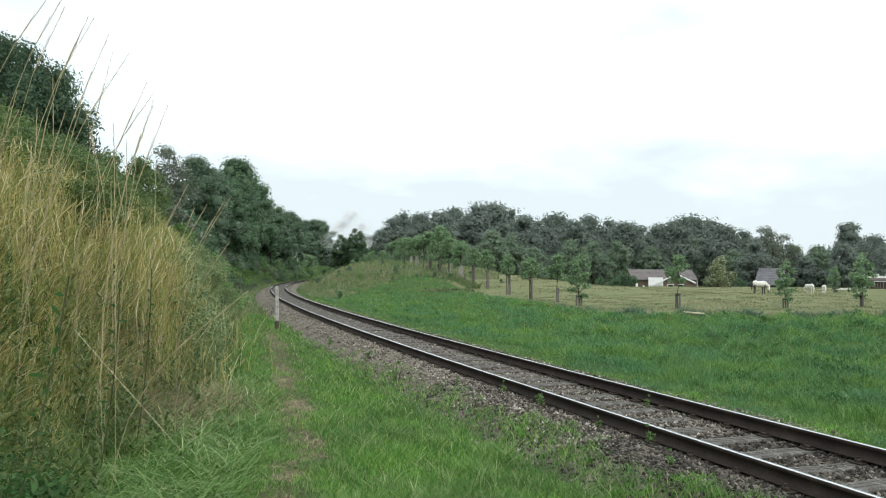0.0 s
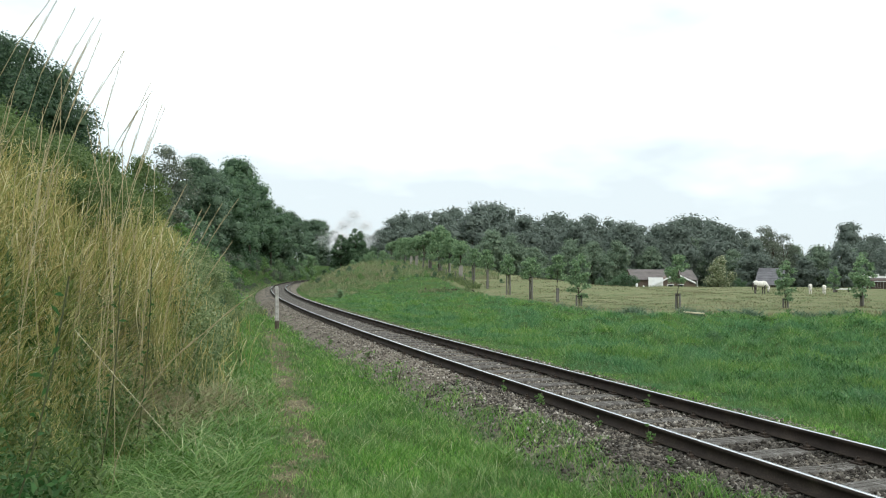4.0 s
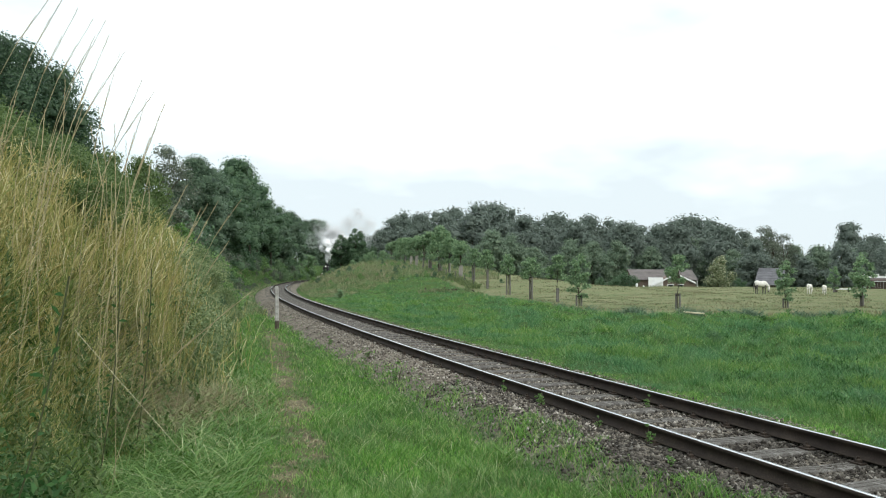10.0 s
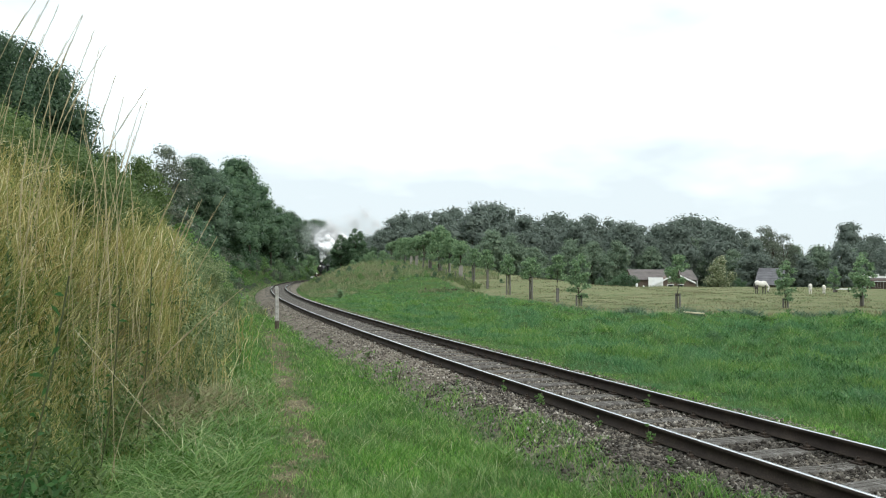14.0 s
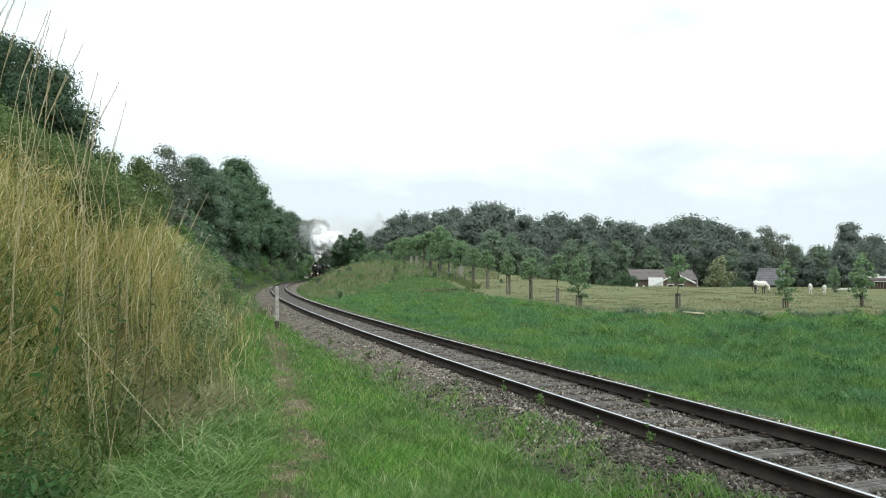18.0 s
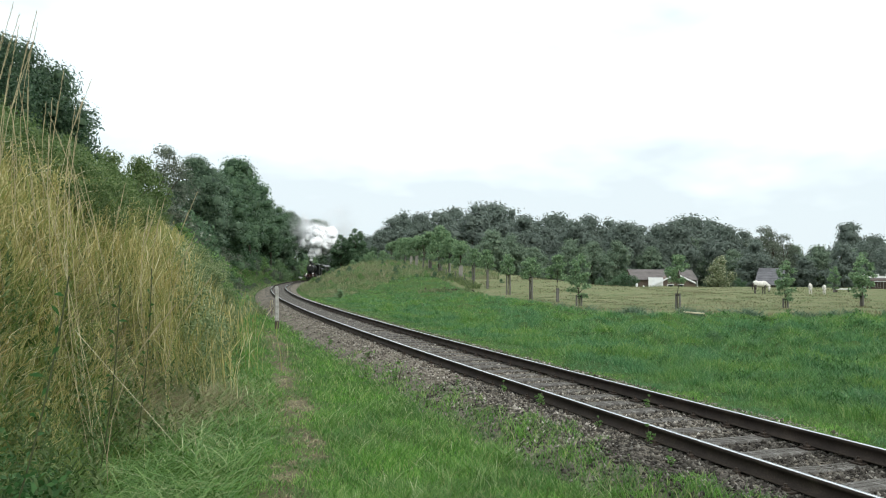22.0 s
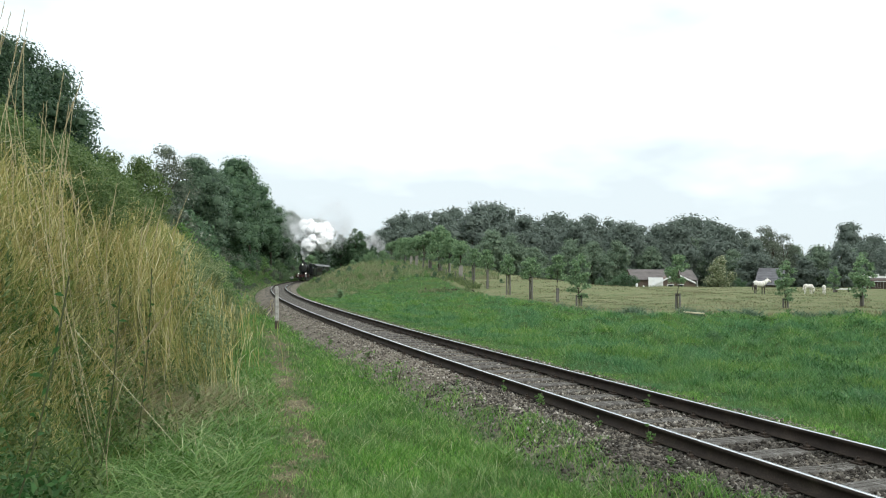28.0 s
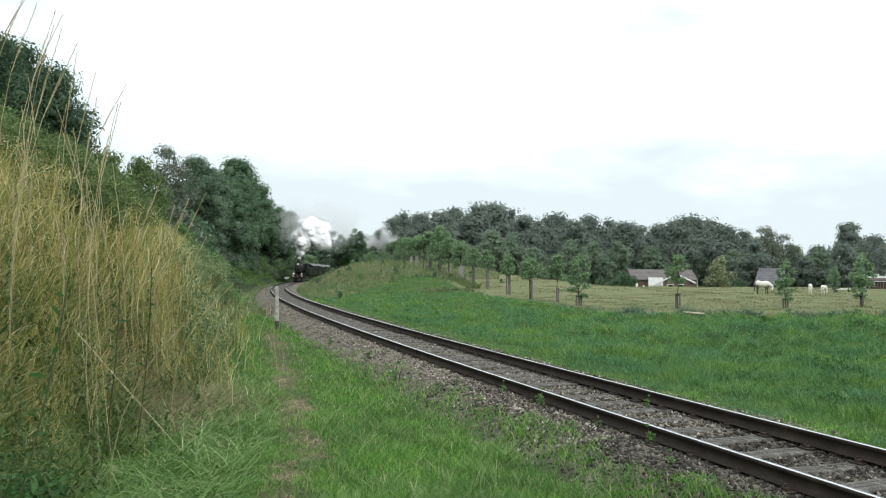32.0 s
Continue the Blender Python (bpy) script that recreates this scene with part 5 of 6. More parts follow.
def bungalow():
    y = 172.0
    z = float(ground_z(50, y))
    e = thing("bungalow", "low brown brick house with a tiled roof and white bargeboards", "house", pose(0, y, z))
    x0, x1 = bear(1118) * y, bear(1234) * y
    bm = bmesh.new()
    gable(bm, x0 + 0.4, x1 - 0.4, 0, 8.0, -0.5, 2.5, 4.4)
    part("wall", bm, M_BRICK, e)
    bm = bmesh.new()
    slab(bm, (x0, -0.5, 2.35), (x1, -0.5, 2.35), (x1, 4.0, 4.55), (x0, 4.0, 4.55), 0.18)
    part("roof", bm, M_TILE, e)
    bm = bmesh.new()
    slab(bm, (x1, 8.5, 2.35), (x0, 8.5, 2.35), (x0, 4.0, 4.55), (x1, 4.0, 4.55), 0.18)
    part("roof", bm, M_TILE, e)
    # front wing with white bargeboards
    g0, g1, gm = bear(1156) * (y - 5), bear(1231) * (y - 5), bear(1197) * (y - 5)
    bm = bmesh.new()
    gable(bm, g0 + 0.5, g1 - 0.4, -4.5, -0.02, -0.5, 1.9, 3.55, "y")
    part("wing_wall", bm, M_BRICK, e)
    for a, za in ((g0, 1.35), (g1, 1.9)):
        bm = bmesh.new()
        slab(bm, (a, -4.9, za), (gm, -4.9, 3.75), (gm, 0.6, 3.75), (a, 0.6, za), 0.15 if a > gm else -0.15)
        part("wing_roof", bm, M_TILE, e)
        bm = bmesh.new()
        slab(bm, (a, -5.0, za - 0.16), (gm, -5.0, 3.60), (gm, -5.0, 3.93), (a, -5.0, za + 0.17), 0.06)
        part("bargeboard", bm, M_WHITE, e, "white painted bargeboard")
    w0, w1 = bear(1149) * (y - 5.2), bear(1175) * (y - 5.2)
    bm = bmesh.new()
    box(bm, (w1 - w0, 0.12, 2.3), ((w0 + w1) / 2, -4.58, -0.13 - z), bevel=0.02)
    part("garage_door", bm, M_WHITE, e, "white garage door")
    for q in (0.3, 0.62):
        wnd = new("window")
        wnd.parent = e
        wx = g0 + (g1 - g0) * (0.2 + q * 0.75)
        bm = bmesh.new()
        for sx in (-0.65, 0.65):
            box(bm, (0.09, 0.12, 1.2), (wx + sx, -4.52, 1.0))
        for sz in (0.44, 1.56):
            box(bm, (1.39, 0.12, 0.09), (wx, -4.52, sz))
        part("window_frame", bm, M_WHITE, wnd)
        bm = bmesh.new()
        box(bm, (1.22, 0.03, 1.05), (wx, -4.51, 1.0))
        part("pane", bm, M_GLASS, wnd)
    bm = bmesh.new()
    box(bm, (0.12, 0.12, 2.9), (x1 - 0.2, -0.5, 1.0))
    part("downpipe", bm, M_WHITE, e)
    return e


def barn():
    y = 176.0
    x0, x1 = bear(1336) * y, bear(1388) * y
    z = float(ground_z(x0, y))
    h = (x1 - x0) / 2
    e = thing("farm_barn", "low barn with a large plain grey roof", "barn", pose((x0 + x1) / 2, y, z, 0, 0, -25))
    bm = bmesh.new()
    gable(bm, -h + 0.9, h - 0.4, 0, 8, -0.5, 1.5, 4.8)
    part("wall", bm, M_PLANK, e)
    for side, y0 in ((1, -0.5), (-1, 8.5)):
        bm = bmesh.new()
        c = [(-h, y0, 1.35), (h, y0, 1.35), (h - 0.3, 4, 5.1), (-h + 0.8, 4, 5.1)]
        slab(bm, *(c if side > 0 else [c[1], c[0], c[3], c[2]]), 0.15)
        part("roof", bm, M_SLATE, e)
        bm = bmesh.new()
        for i in range(7):
            f = (i + 0.5) / 7
            box(bm, (2 * h - 0.5 - 0.8 * f, 0.05, 0.05), (0.2 * f, y0 + (4 - y0) * f, 1.53 + 3.75 * f))
        part("tile_courses", bm, M_SLATE, e)


bungalow()
barn()


def field_clutter():
    # low dark shed with white covered load behind it
    y = 128.0
    x = bear(1568) * y
    z = float(ground_z(x, y))
    e = thing("field_shelter", "low dark timber shelter at the edge of the field", "shed", pose(x, y, z))
    for i in range(14):
        bm = bmesh.new()
        box(bm, (0.42, 0.05, 1.15), (-2.9 + i * 0.45, 0, 0.6), bevel=0.01)
        part("plank", bm, M_PLANK, e)
    bm = bmesh.new()
    slab(bm, (-3.3, -0.5, 1.25), (3.6, -0.5, 1.25), (3.6, 3.0, 1.65), (-3.3, 3.0, 1.65), 0.1)
    part("roof", bm, M_PLANK, e)
    for px in (-3.0, 3.3):
        bm = bmesh.new()
        box(bm, (0.14, 0.14, 1.7), (px, 2.8, 0.75))
        part("post", bm, M_PLANK, e)
    for v, wd, hh in ((1541, 1.9, 2.3), (1560, 1.9, 2.05), (1582, 1.9, 2.3)):
        y2 = y + 6.0
        xx = bear(v) * y2
        c = thing("white_container", "white box-shaped container standing behind the shelter", "container", pose(xx, y2, float(ground_z(xx, y2))))
        bm = bmesh.new()
        box(bm, (wd, 1.8, hh), (0, 0, hh / 2), bevel=0.05)
        part("body", bm, M_WHITE, c)
        bm = bmesh.new()
        box(bm, (wd + 0.08, 1.88, 0.08), (0, 0, hh + 0.04), bevel=0.02)
        part("lid", bm, M_WHITE, c)
    # long white trough
    y = 104.0
    x = bear(1491) * y
    e = thing("water_trough", "long white trough on the pasture", "trough", pose(x, y, float(ground_z(x, y)), 0, 0, 4))
    bm = bmesh.new()
    box(bm, (2.0, 0.5, 0.13), (0, 0, 0.42), bevel=0.03)
    part("basin", bm, M_WHITE, e)
    for q in (-0.85, 0.85):
        bm = bmesh.new()
        box(bm, (0.1, 0.4, 0.36), (q, 0, 0.15))
        part("leg", bm, M_PLANK, e)
    # pale fallen plank
    y = 38.6
    x = bear(1228) * y
    bm = bmesh.new()
    box(bm, (0.95, 0.20, 0.07), (0, 0, 0.03), bevel=0.01)
    tagged(part("fallen_plank", bm, M_PALE), "pale weathered plank lying in the grass", "plank").matrix_basis = pose(x, y, float(ground_z(x, y)) + 0.08, 0, 4, -14)
    # white marker posts by the hedge
    for v, hh in ((1127, 0.9), (1139, 0.45)):
        y = 150.0
        x = bear(v) * y
        e = thing("marker_post", "short white post at the far edge of the field", "post", pose(x, y, float(ground_z(x, y))))
        bm = bmesh.new()
        tube(bm, 0.22, 0.2, (0, 0, -0.3), (0, 0, hh), 8)
        part("shaft", bm, M_WHITE, e)
        bm = bmesh.new()
        ball(bm, 0.2, (0, 0, hh), 1, (1, 1, 0.5))
        part("cap", bm, M_WHITE, e)


field_clutter()


def hill_fence():
    d = 74.0
    x = bear(797) * d
    e = thing("wooden_hurdle", "low collapsed dark wooden hurdle at the foot of the hill", "fence", pose(x, d, float(ground_z(x, d)), 0, 0, -8))
    rs = random.Random(21)
    for q in (-2.2, -1.2, -0.4, 0.7, 1.5, 2.3):
        bm = bmesh.new()
        tube(bm, 0.08, 0.06, (q, 0, -0.3), (q + rs.uniform(-0.2, 0.2), 0.05, rs.uniform(0.25, 0.65)), 7)
        part("post", bm, M_PLANK, e)
    for i in range(9):
        wide = rs.uniform(0.9, 2.2)
        bm = bmesh.new()
        box(bm, (wide, 0.07, rs.uniform(0.08, 0.15)), (rs.uniform(-2.3 + wide / 2, 2.4 - wide / 2), -0.09, rs.uniform(0.02, 0.42)), Matrix.Rotation(radians(rs.uniform(-7, 7)), 4, "Y"), 0.01)
        part("rail", bm, M_PLANK, e)
    f = thing("field_fence", "old post and wire fence down the slope of the hill", "fence")
    prev = None
    for v, dd in ((838, 86), (822, 92), (806, 98), (790, 104), (776, 110), (762, 118), (748, 126)):
        p = Vector((bear(v) * dd, dd, 0))
        p.z = float(ground_z(p.x, p.y))
        bm = bmesh.new()
        tube(bm, 0.06, 0.05, p + Vector((0, 0, -0.3)), p + Vector((0.02, 0, 1.0)), 7)
        part("post", bm, M_STAKE, f)
        if prev is not None:
            for h in (0.45, 0.9):
                bm = bmesh.new()
                tube(bm, 0.012, 0.012, prev + Vector((0, 0, h)), p + Vector((0, 0, h)), 5)
                part("wire", bm, M_STEEL_DULL, f)
        prev = p


M_STEEL_DULL = plain("dull_wire", (0.12, 0.12, 0.12), 0.6, 0.6)
hill_fence()

# ---- horses ----
M_COAT = surface("white_coat", [(0.3, (0.52, 0.49, 0.44)), (0.55, (0.68, 0.65, 0.59)), (0.75, (0.78, 0.75, 0.69))], 2.0, 24.0, 0.75, 0, 0.2, 0.01, 0.2)
M_DARKHAIR = plain("dark_hair", (0.07, 0.06, 0.055), 0.8)


def horse(m, size, label):
    """A horse that faces +x, with a neck that swings on its chest."""
    e = thing("horse", label, "horse", m, "horses on the pasture")
    k = size
    bm = bmesh.new()
    ball(bm, 0.36, (0.45, 0, 1.16), 3, (1.05, 0.72, 0.98))
    ball(bm, 0.36, (0.0, 0, 1.14), 3, (1.5, 0.76, 0.90))
    ball(bm, 0.37, (-0.5, 0, 1.20), 3, (1.05, 0.76, 0.96))
    for v in bm.verts:
        v.co *= k
    part("body", bm, M_COAT, e, "", True)
    for lx, ly in ((0.52, 0.14), (0.58, -0.14), (-0.58, 0.15), (-0.66, -0.15)):
        bm = bmesh.new()
        tube(bm, 0.06 * k, 0.12 * k, Vector((lx, ly, 0.5)) * k, Vector((lx, ly, 1.02)) * k, 9)
        tube(bm, 0.05 * k, 0.06 * k, Vector((lx - 0.02, ly, 0.02)) * k, Vector((lx, ly, 0.52)) * k, 8)
        tube(bm, 0.075 * k, 0.055 * k, Vector((lx, ly, -0.02)) * k, Vector((lx - 0.01, ly, 0.09)) * k, 8)
        part("leg", bm, M_DARKHAIR if size > 0.9 else M_COAT, e, "dark lower leg" if size > 0.9 else "", True)
    bm = bmesh.new()
    tube(bm, 0.05 * k, 0.09 * k, Vector((-0.86, 0, 1.28)) * k, Vector((-1.0, 0, 0.85)) * k, 8)
    tube(bm, 0.09 * k, 0.02 * k, Vector((-1.0, 0, 0.85)) * k, Vector((-1.02, 0, 0.42)) * k, 8)
    part("tail", bm, M_DARKHAIR if size > 0.9 else M_COAT, e, "", True)
    neck = new("neck")
    bm = bmesh.new()
    tube(bm, 0.26 * k, 0.15 * k, Vector((-0.08, 0, -0.06)) * k, Vector((0.62, 0, 0.30)) * k, 12)
    bmesh.ops.remove_doubles(bm, verts=bm.verts, dist=0.0001)
    neck = part("neck", bm, M_COAT, e, "", True)
    neck.location = Vector((0.66, 0, 1.22)) * k
    bm = bmesh.new()
    ball(bm, 0.16 * k, Vector((0.66, 0, 0.28)) * k, 2, (1.1, 0.8, 1.0))
    tube(bm, 0.145 * k, 0.085 * k, Vector((0.66, 0, 0.28)) * k, Vector((1.06, 0, 0.02)) * k, 10)
    for q in (-0.07, 0.07):
        tube(bm, 0.04 * k, 0.01 * k, Vector((0.60, q, 0.40)) * k, Vector((0.60, q, 0.56)) * k, 6)
    part("head", bm, M_COAT, neck, "", True)
    bm = bmesh.new()
    ball(bm, 0.095 * k, Vector((1.07, 0, 0.02)) * k, 2)
    part("muzzle", bm, M_DARKHAIR, neck, "dark muzzle", True)
    bm = bmesh.new()
    for i in range(9):
        q = Vector((-0.02 + i * 0.075, 0, 0.19 + i * 0.028)) * k
        tube(bm, 0.045 * k, 0.02 * k, q, q + Vector((-0.03, 0.06 * (i % 2 - 0.5), 0.10)) * k, 5)
    part("mane", bm, M_COAT, neck)
    return e, neck


def at_field(v, d):
    x = bear(v) * d
    return x, d, float(ground_z(x, d)) + 0.02


HORSES = []
for v, d, size, label in ((1350, 92.0, 1.0, "white horse with dark legs grazing in the pasture"), (1434, 90.0, 0.72, "cream pony seen from behind in the pasture"),
                          (1458, 88.0, 0.66, "small white pony grazing with lowered head")):
    x, y, z = at_field(v, d)
    HORSES.append((*horse(pose(x, y, z), size, label), (x, y, z), size))

# ---- bird ----
M_BIRD = plain("dark_feathers", (0.03, 0.03, 0.032), 0.7)
BIRD = thing("bird", "small dark bird gliding across the sky", "bird")
_bm = bmesh.new()
ball(_bm, 0.05, (0, 0, 0), 2, (2.2, 0.8, 0.8))
part("body", _bm, M_BIRD, BIRD, "", True)
for q in (-1, 1):
    _bm = bmesh.new()
    slab(_bm, (0.05, 0.03 * q, 0.0), (0.03, 0.12 * q, 0.04), (-0.05, 0.17 * q, 0.03), (-0.05, 0.03 * q, 0.0), 0.008)
    part("wing", _bm, M_BIRD, BIRD)
_bm = bmesh.new()
slab(_bm, (-0.08, -0.015, 0), (-0.08, 0.015, 0), (-0.17, 0.035, 0), (-0.17, -0.035, 0), 0.008)
part("tail", _bm, M_BIRD, BIRD)

# ---- train ----
M_BLACK = surface("engine_black", [(0.3, (0.010, 0.010, 0.010)), (0.55, (0.020, 0.020, 0.020)), (0.75, (0.040, 0.038, 0.036))], 1.5, 12.0, 0.42, 0.0, 0.1, 0.004, 0.5)
M_RED = surface("buffer_red", [(0.3, (0.030, 0.009, 0.008)), (0.6, (0.055, 0.013, 0.012))], 1.5, 12.0, 0.5, 0.0, 0.1, 0.004, 0.4)
M_STEEL = surface("bright_steel", [(0.3, (0.30, 0.30, 0.30)), (0.6, (0.48, 0.48, 0.47))], 2.0, 20.0, 0.35, 1.0, 0.1, 0.003, 0.5)
M_COACH = surface("coach_green", [(0.3, (0.016, 0.022, 0.018)), (0.55, (0.026, 0.034, 0.028)), (0.75, (0.040, 0.050, 0.042))], 1.0, 10.0, 0.45, 0.0, 0.1, 0.004, 0.4)
M_COACHROOF = surface("coach_roof", [(0.3, (0.11, 0.11, 0.11)), (0.55, (0.17, 0.17, 0.17)), (0.75, (0.24, 0.24, 0.235))], 1.0, 10.0, 0.7, 0.0, 0.2, 0.006, 0.3)
M_COAL = surface("coal", [(0.3, (0.008, 0.008, 0.008)), (0.7, (0.03, 0.03, 0.03))], 3.0, 20.0, 0.5, 0.0, 0.9, 0.05, 0.5)
M_LAMP = plain("lit_lamp", (1.0, 0.96, 0.86), 0.3, 0, 0.4, 1.6)
WHEELS = []


def wheel(parent, x, y, r, spokes=12):
    """A spoked wheel on its own axis, so that it can roll."""
    w = new("wheel")
    w.parent = parent
    w.location = (x, y, r)
    bm = bmesh.new()
    o = 0.065
    n = 28
    ring = [[bm.verts.new((rr * math.cos(6.2832 * i / n), yy, rr * math.sin(6.2832 * i / n))) for i in range(n)] for rr, yy in ((r, -o), (r, o), (r * 0.86, o), (r * 0.86, -o))]
    for a in range(4):
        b = (a + 1) % 4
        for i in range(n):
            j = (i + 1) % n
            bm.faces.new((ring[a][i], ring[a][j], ring[b][j], ring[b][i]))
    bmesh.ops.recalc_face_normals(bm, faces=bm.faces)
    part("tyre", bm, M_STEEL, w)
    bm = bmesh.new()
    tube(bm, r * 0.2, r * 0.2, (0, -0.09, 0), (0, 0.09, 0), 12)
    for i in range(spokes):
        a = 6.2832 * i / spokes
        tube(bm, 0.035, 0.03, (0, 0, 0), (r * 0.88 * math.cos(a), 0, r * 0.88 * math.sin(a)), 6, False)
    part("spokes", bm, M_BLACK, w)
    WHEELS.append((w, Vector((x, y, r)), r))


def locomotive():
    e = thing("steam_locomotive", "black steam locomotive with dark red buffer beam and three lit lamps", "locomotive")
    bm = bmesh.new()
    tube(bm, 0.80, 0.84, (-2.2, 0, 2.72), (-7.6, 0, 2.72), 28)
    for q in (-3.4, -4.8, -6.2):
        tube(bm, 0.86, 0.86, (q, 0, 2.72), (q - 0.08, 0, 2.72), 28)
    part("boiler", bm, M_BLACK, e, "", True)
    bm = bmesh.new()
    tube(bm, 0.86, 0.86, (-0.35, 0, 2.72), (-2.2, 0, 2.72), 28)
    part("smokebox", bm, M_BLACK, e)
    bm = bmesh.new()
    ball(bm, 0.70, (-0.36, 0, 2.72), 3, (0.22, 1, 1))
    tube(bm, 0.04, 0.04, (-0.15, 0, 2.72), (-0.05, 0, 2.72), 8)
    for q in (0.3, -0.3):
        box(bm, (0.05, 0.9, 0.07), (-0.2, 0.1, 2.72 + q))
    part("smokebox_door", bm, M_BLACK, e, "domed black smokebox door", True)
    bm = bmesh.new()
    tube(bm, 0.30, 0.22, (-1.25, 0, 3.45), (-1.25, 0, 3.65), 18)
    tube(bm, 0.22, 0.27, (-1.25, 0, 3.65), (-1.25, 0, 4.28), 18)
    tube(bm, 0.31, 0.31, (-1.25, 0, 4.26), (-1.25, 0, 4.36), 18)
    part("chimney", bm, M_BLACK, e)
    for q, rr in ((-3.2, 0.36), (-5.0, 0.42)):
        bm = bmesh.new()
        tube(bm, rr, rr, (q, 0, 3.3), (q, 0, 3.85), 18, False)
        ball(bm, rr, (q, 0, 3.85), 2, (1, 1, 0.6))
        part("dome", bm, M_BLACK, e, "", True)
    bm = bmesh.new()
    box(bm, (1.9, 2.7, 2.2), (-8.6, 0, 2.4), bevel=0.04)
    part("cab", bm, M_BLACK, e)
    bm = bmesh.new()
    n = 10
    for i in range(n):
        a0, a1 = -1.0 + 2.0 * i / n, -1.0 + 2.0 * (i + 1) / n
        slab(bm, (-7.4, 1.5 * a0, 3.95 - 0.42 * a0 * a0), (-9.9, 1.5 * a0, 3.95 - 0.42 * a0 * a0), (-9.9, 1.5 * a1, 3.95 - 0.42 * a1 * a1), (-7.4, 1.5 * a1, 3.95 - 0.42 * a1 * a1), -0.06)
    part("cab_roof", bm, M_BLACK, e)
    for q in (-0.95, 0.95):
        bm = bmesh.new()
        tube(bm, 0.2, 0.2, (-7.6, q, 3.05), (-7.63, q, 3.05), 16)
        part("cab_window", bm, M_GLASS, e)
        bm = bmesh.new()
        box(bm, (7.4, 0.55, 0.05), (-3.7, q * 1.1, 1.62))
        part("running_board", bm, M_BLACK, e)
        bm = bmesh.new()
        tube(bm, 0.34, 0.34, (-0.7, q * 1.12, 0.95), (-1.9, q * 1.12, 0.95), 18)
        tube(bm, 0.2, 0.2, (-0.7, q * 1.12, 1.4), (-1.9, q * 1.12, 1.4), 14)
        part("cylinder", bm, M_BLACK, e)
        bm = bmesh.new()
        box(bm, (4.4, 0.06, 0.12), (-4.6, q * 0.98, 0.62))
        box(bm, (2.0, 0.05, 0.09), (-2.7, q * 1.06, 0.85))
        part("coupling_rod", bm, M_STEEL, e)
        bm = bmesh.new()
        tube(bm, 0.09, 0.09, (0.25, q * 0.92, 1.05), (0.72, q * 0.92, 1.05), 12)
        tube(bm, 0.23, 0.23, (0.72, q * 0.92, 1.05), (0.78, q * 0.92, 1.05), 18)
        part("buffer", bm, M_STEEL, e)
        lamp = new("headlamp")
        lamp.parent = e
        bm = bmesh.new()
        tube(bm, 0.17, 0.19, (0.12, q * 0.82, 1.50), (0.36, q * 0.82, 1.50), 16)
        part("housing", bm, M_BLACK, lamp)
        bm = bmesh.new()
        tube(bm, 0.12, 0.12, (0.365, q * 0.82, 1.50), (0.385, q * 0.82, 1.50), 16)
        part("lens", bm, M_LAMP, lamp, "lit white lamp lens")
    lamp = new("headlamp")
    lamp.parent = e
    bm = bmesh.new()
    tube(bm, 0.17, 0.19, (-0.5, 0, 3.42), (-0.24, 0, 3.42), 16)
    box(bm, (0.2, 0.06, 0.2), (-0.42, 0, 3.28))
    part("housing", bm, M_BLACK, lamp)
    bm = bmesh.new()
    tube(bm, 0.12, 0.12, (-0.235, 0, 3.42), (-0.215, 0, 3.42), 16)
    part("lens", bm, M_LAMP, lamp, "lit white lamp lens")
    bm = bmesh.new()
    box(bm, (0.12, 2.8, 0.52), (0.22, 0, 1.05), bevel=0.02)
    part("buffer_beam", bm, M_RED, e, "red painted buffer beam")
    bm = bmesh.new()
    box(bm, (9.4, 0.9, 0.55), (-4.6, 0, 1.0))
    box(bm, (1.2, 2.4, 0.06), (-0.3, 0, 1.36))
    part("frame", bm, M_BLACK, e)
    bm = bmesh.new()
    tube(bm, 0.05, 0.05, (0.28, 0, 1.0), (0.55, 0, 0.85), 8)
    tube(bm, 0.05, 0.05, (0.5, 0, 0.9), (0.5, 0, 0.55), 8)
    part("coupling_hook", bm, M_STEEL, e)
    bm = bmesh.new()
    for q in (-0.75, 0.75):
        box(bm, (0.06, 0.3, 0.5), (0.1, q, 0.42))
    part("guard_iron", bm, M_BLACK, e)
    for q in (-0.75, 0.75):
        wheel(e, -0.9, q, 0.42, 9)
        for x in (-2.8, -4.2, -5.6, -7.0):
            wheel(e, x, q, 0.66, 13)
        wheel(e, -8.8, q, 0.45, 9)
    return e


def tender():
    e = thing("coal_tender", "black tender loaded with coal behind the engine", "tender")
    bm = bmesh.new()
    box(bm, (6.0, 2.8, 1.7), (-3.2, 0, 2.05), bevel=0.06)
    part("tank", bm, M_BLACK, e)
    bm = bmesh.new()
    box(bm, (6.3, 1.2, 0.35), (-3.2, 0, 1.0))
    part("frame", bm, M_BLACK, e)
    bm = bmesh.new()
    for i in range(60):
        ball(bm, random.uniform(0.18, 0.36), (random.uniform(-5.4, -1.0), random.uniform(-0.9, 0.9), random.uniform(2.85, 3.05)), 1)
    part("coal", bm, M_COAL, e, "heap of black coal")
    for q in (-0.75, 0.75):
        for x in (-1.2, -2.4, -4.0, -5.2):
            wheel(e, x, q, 0.48, 9)
    return e


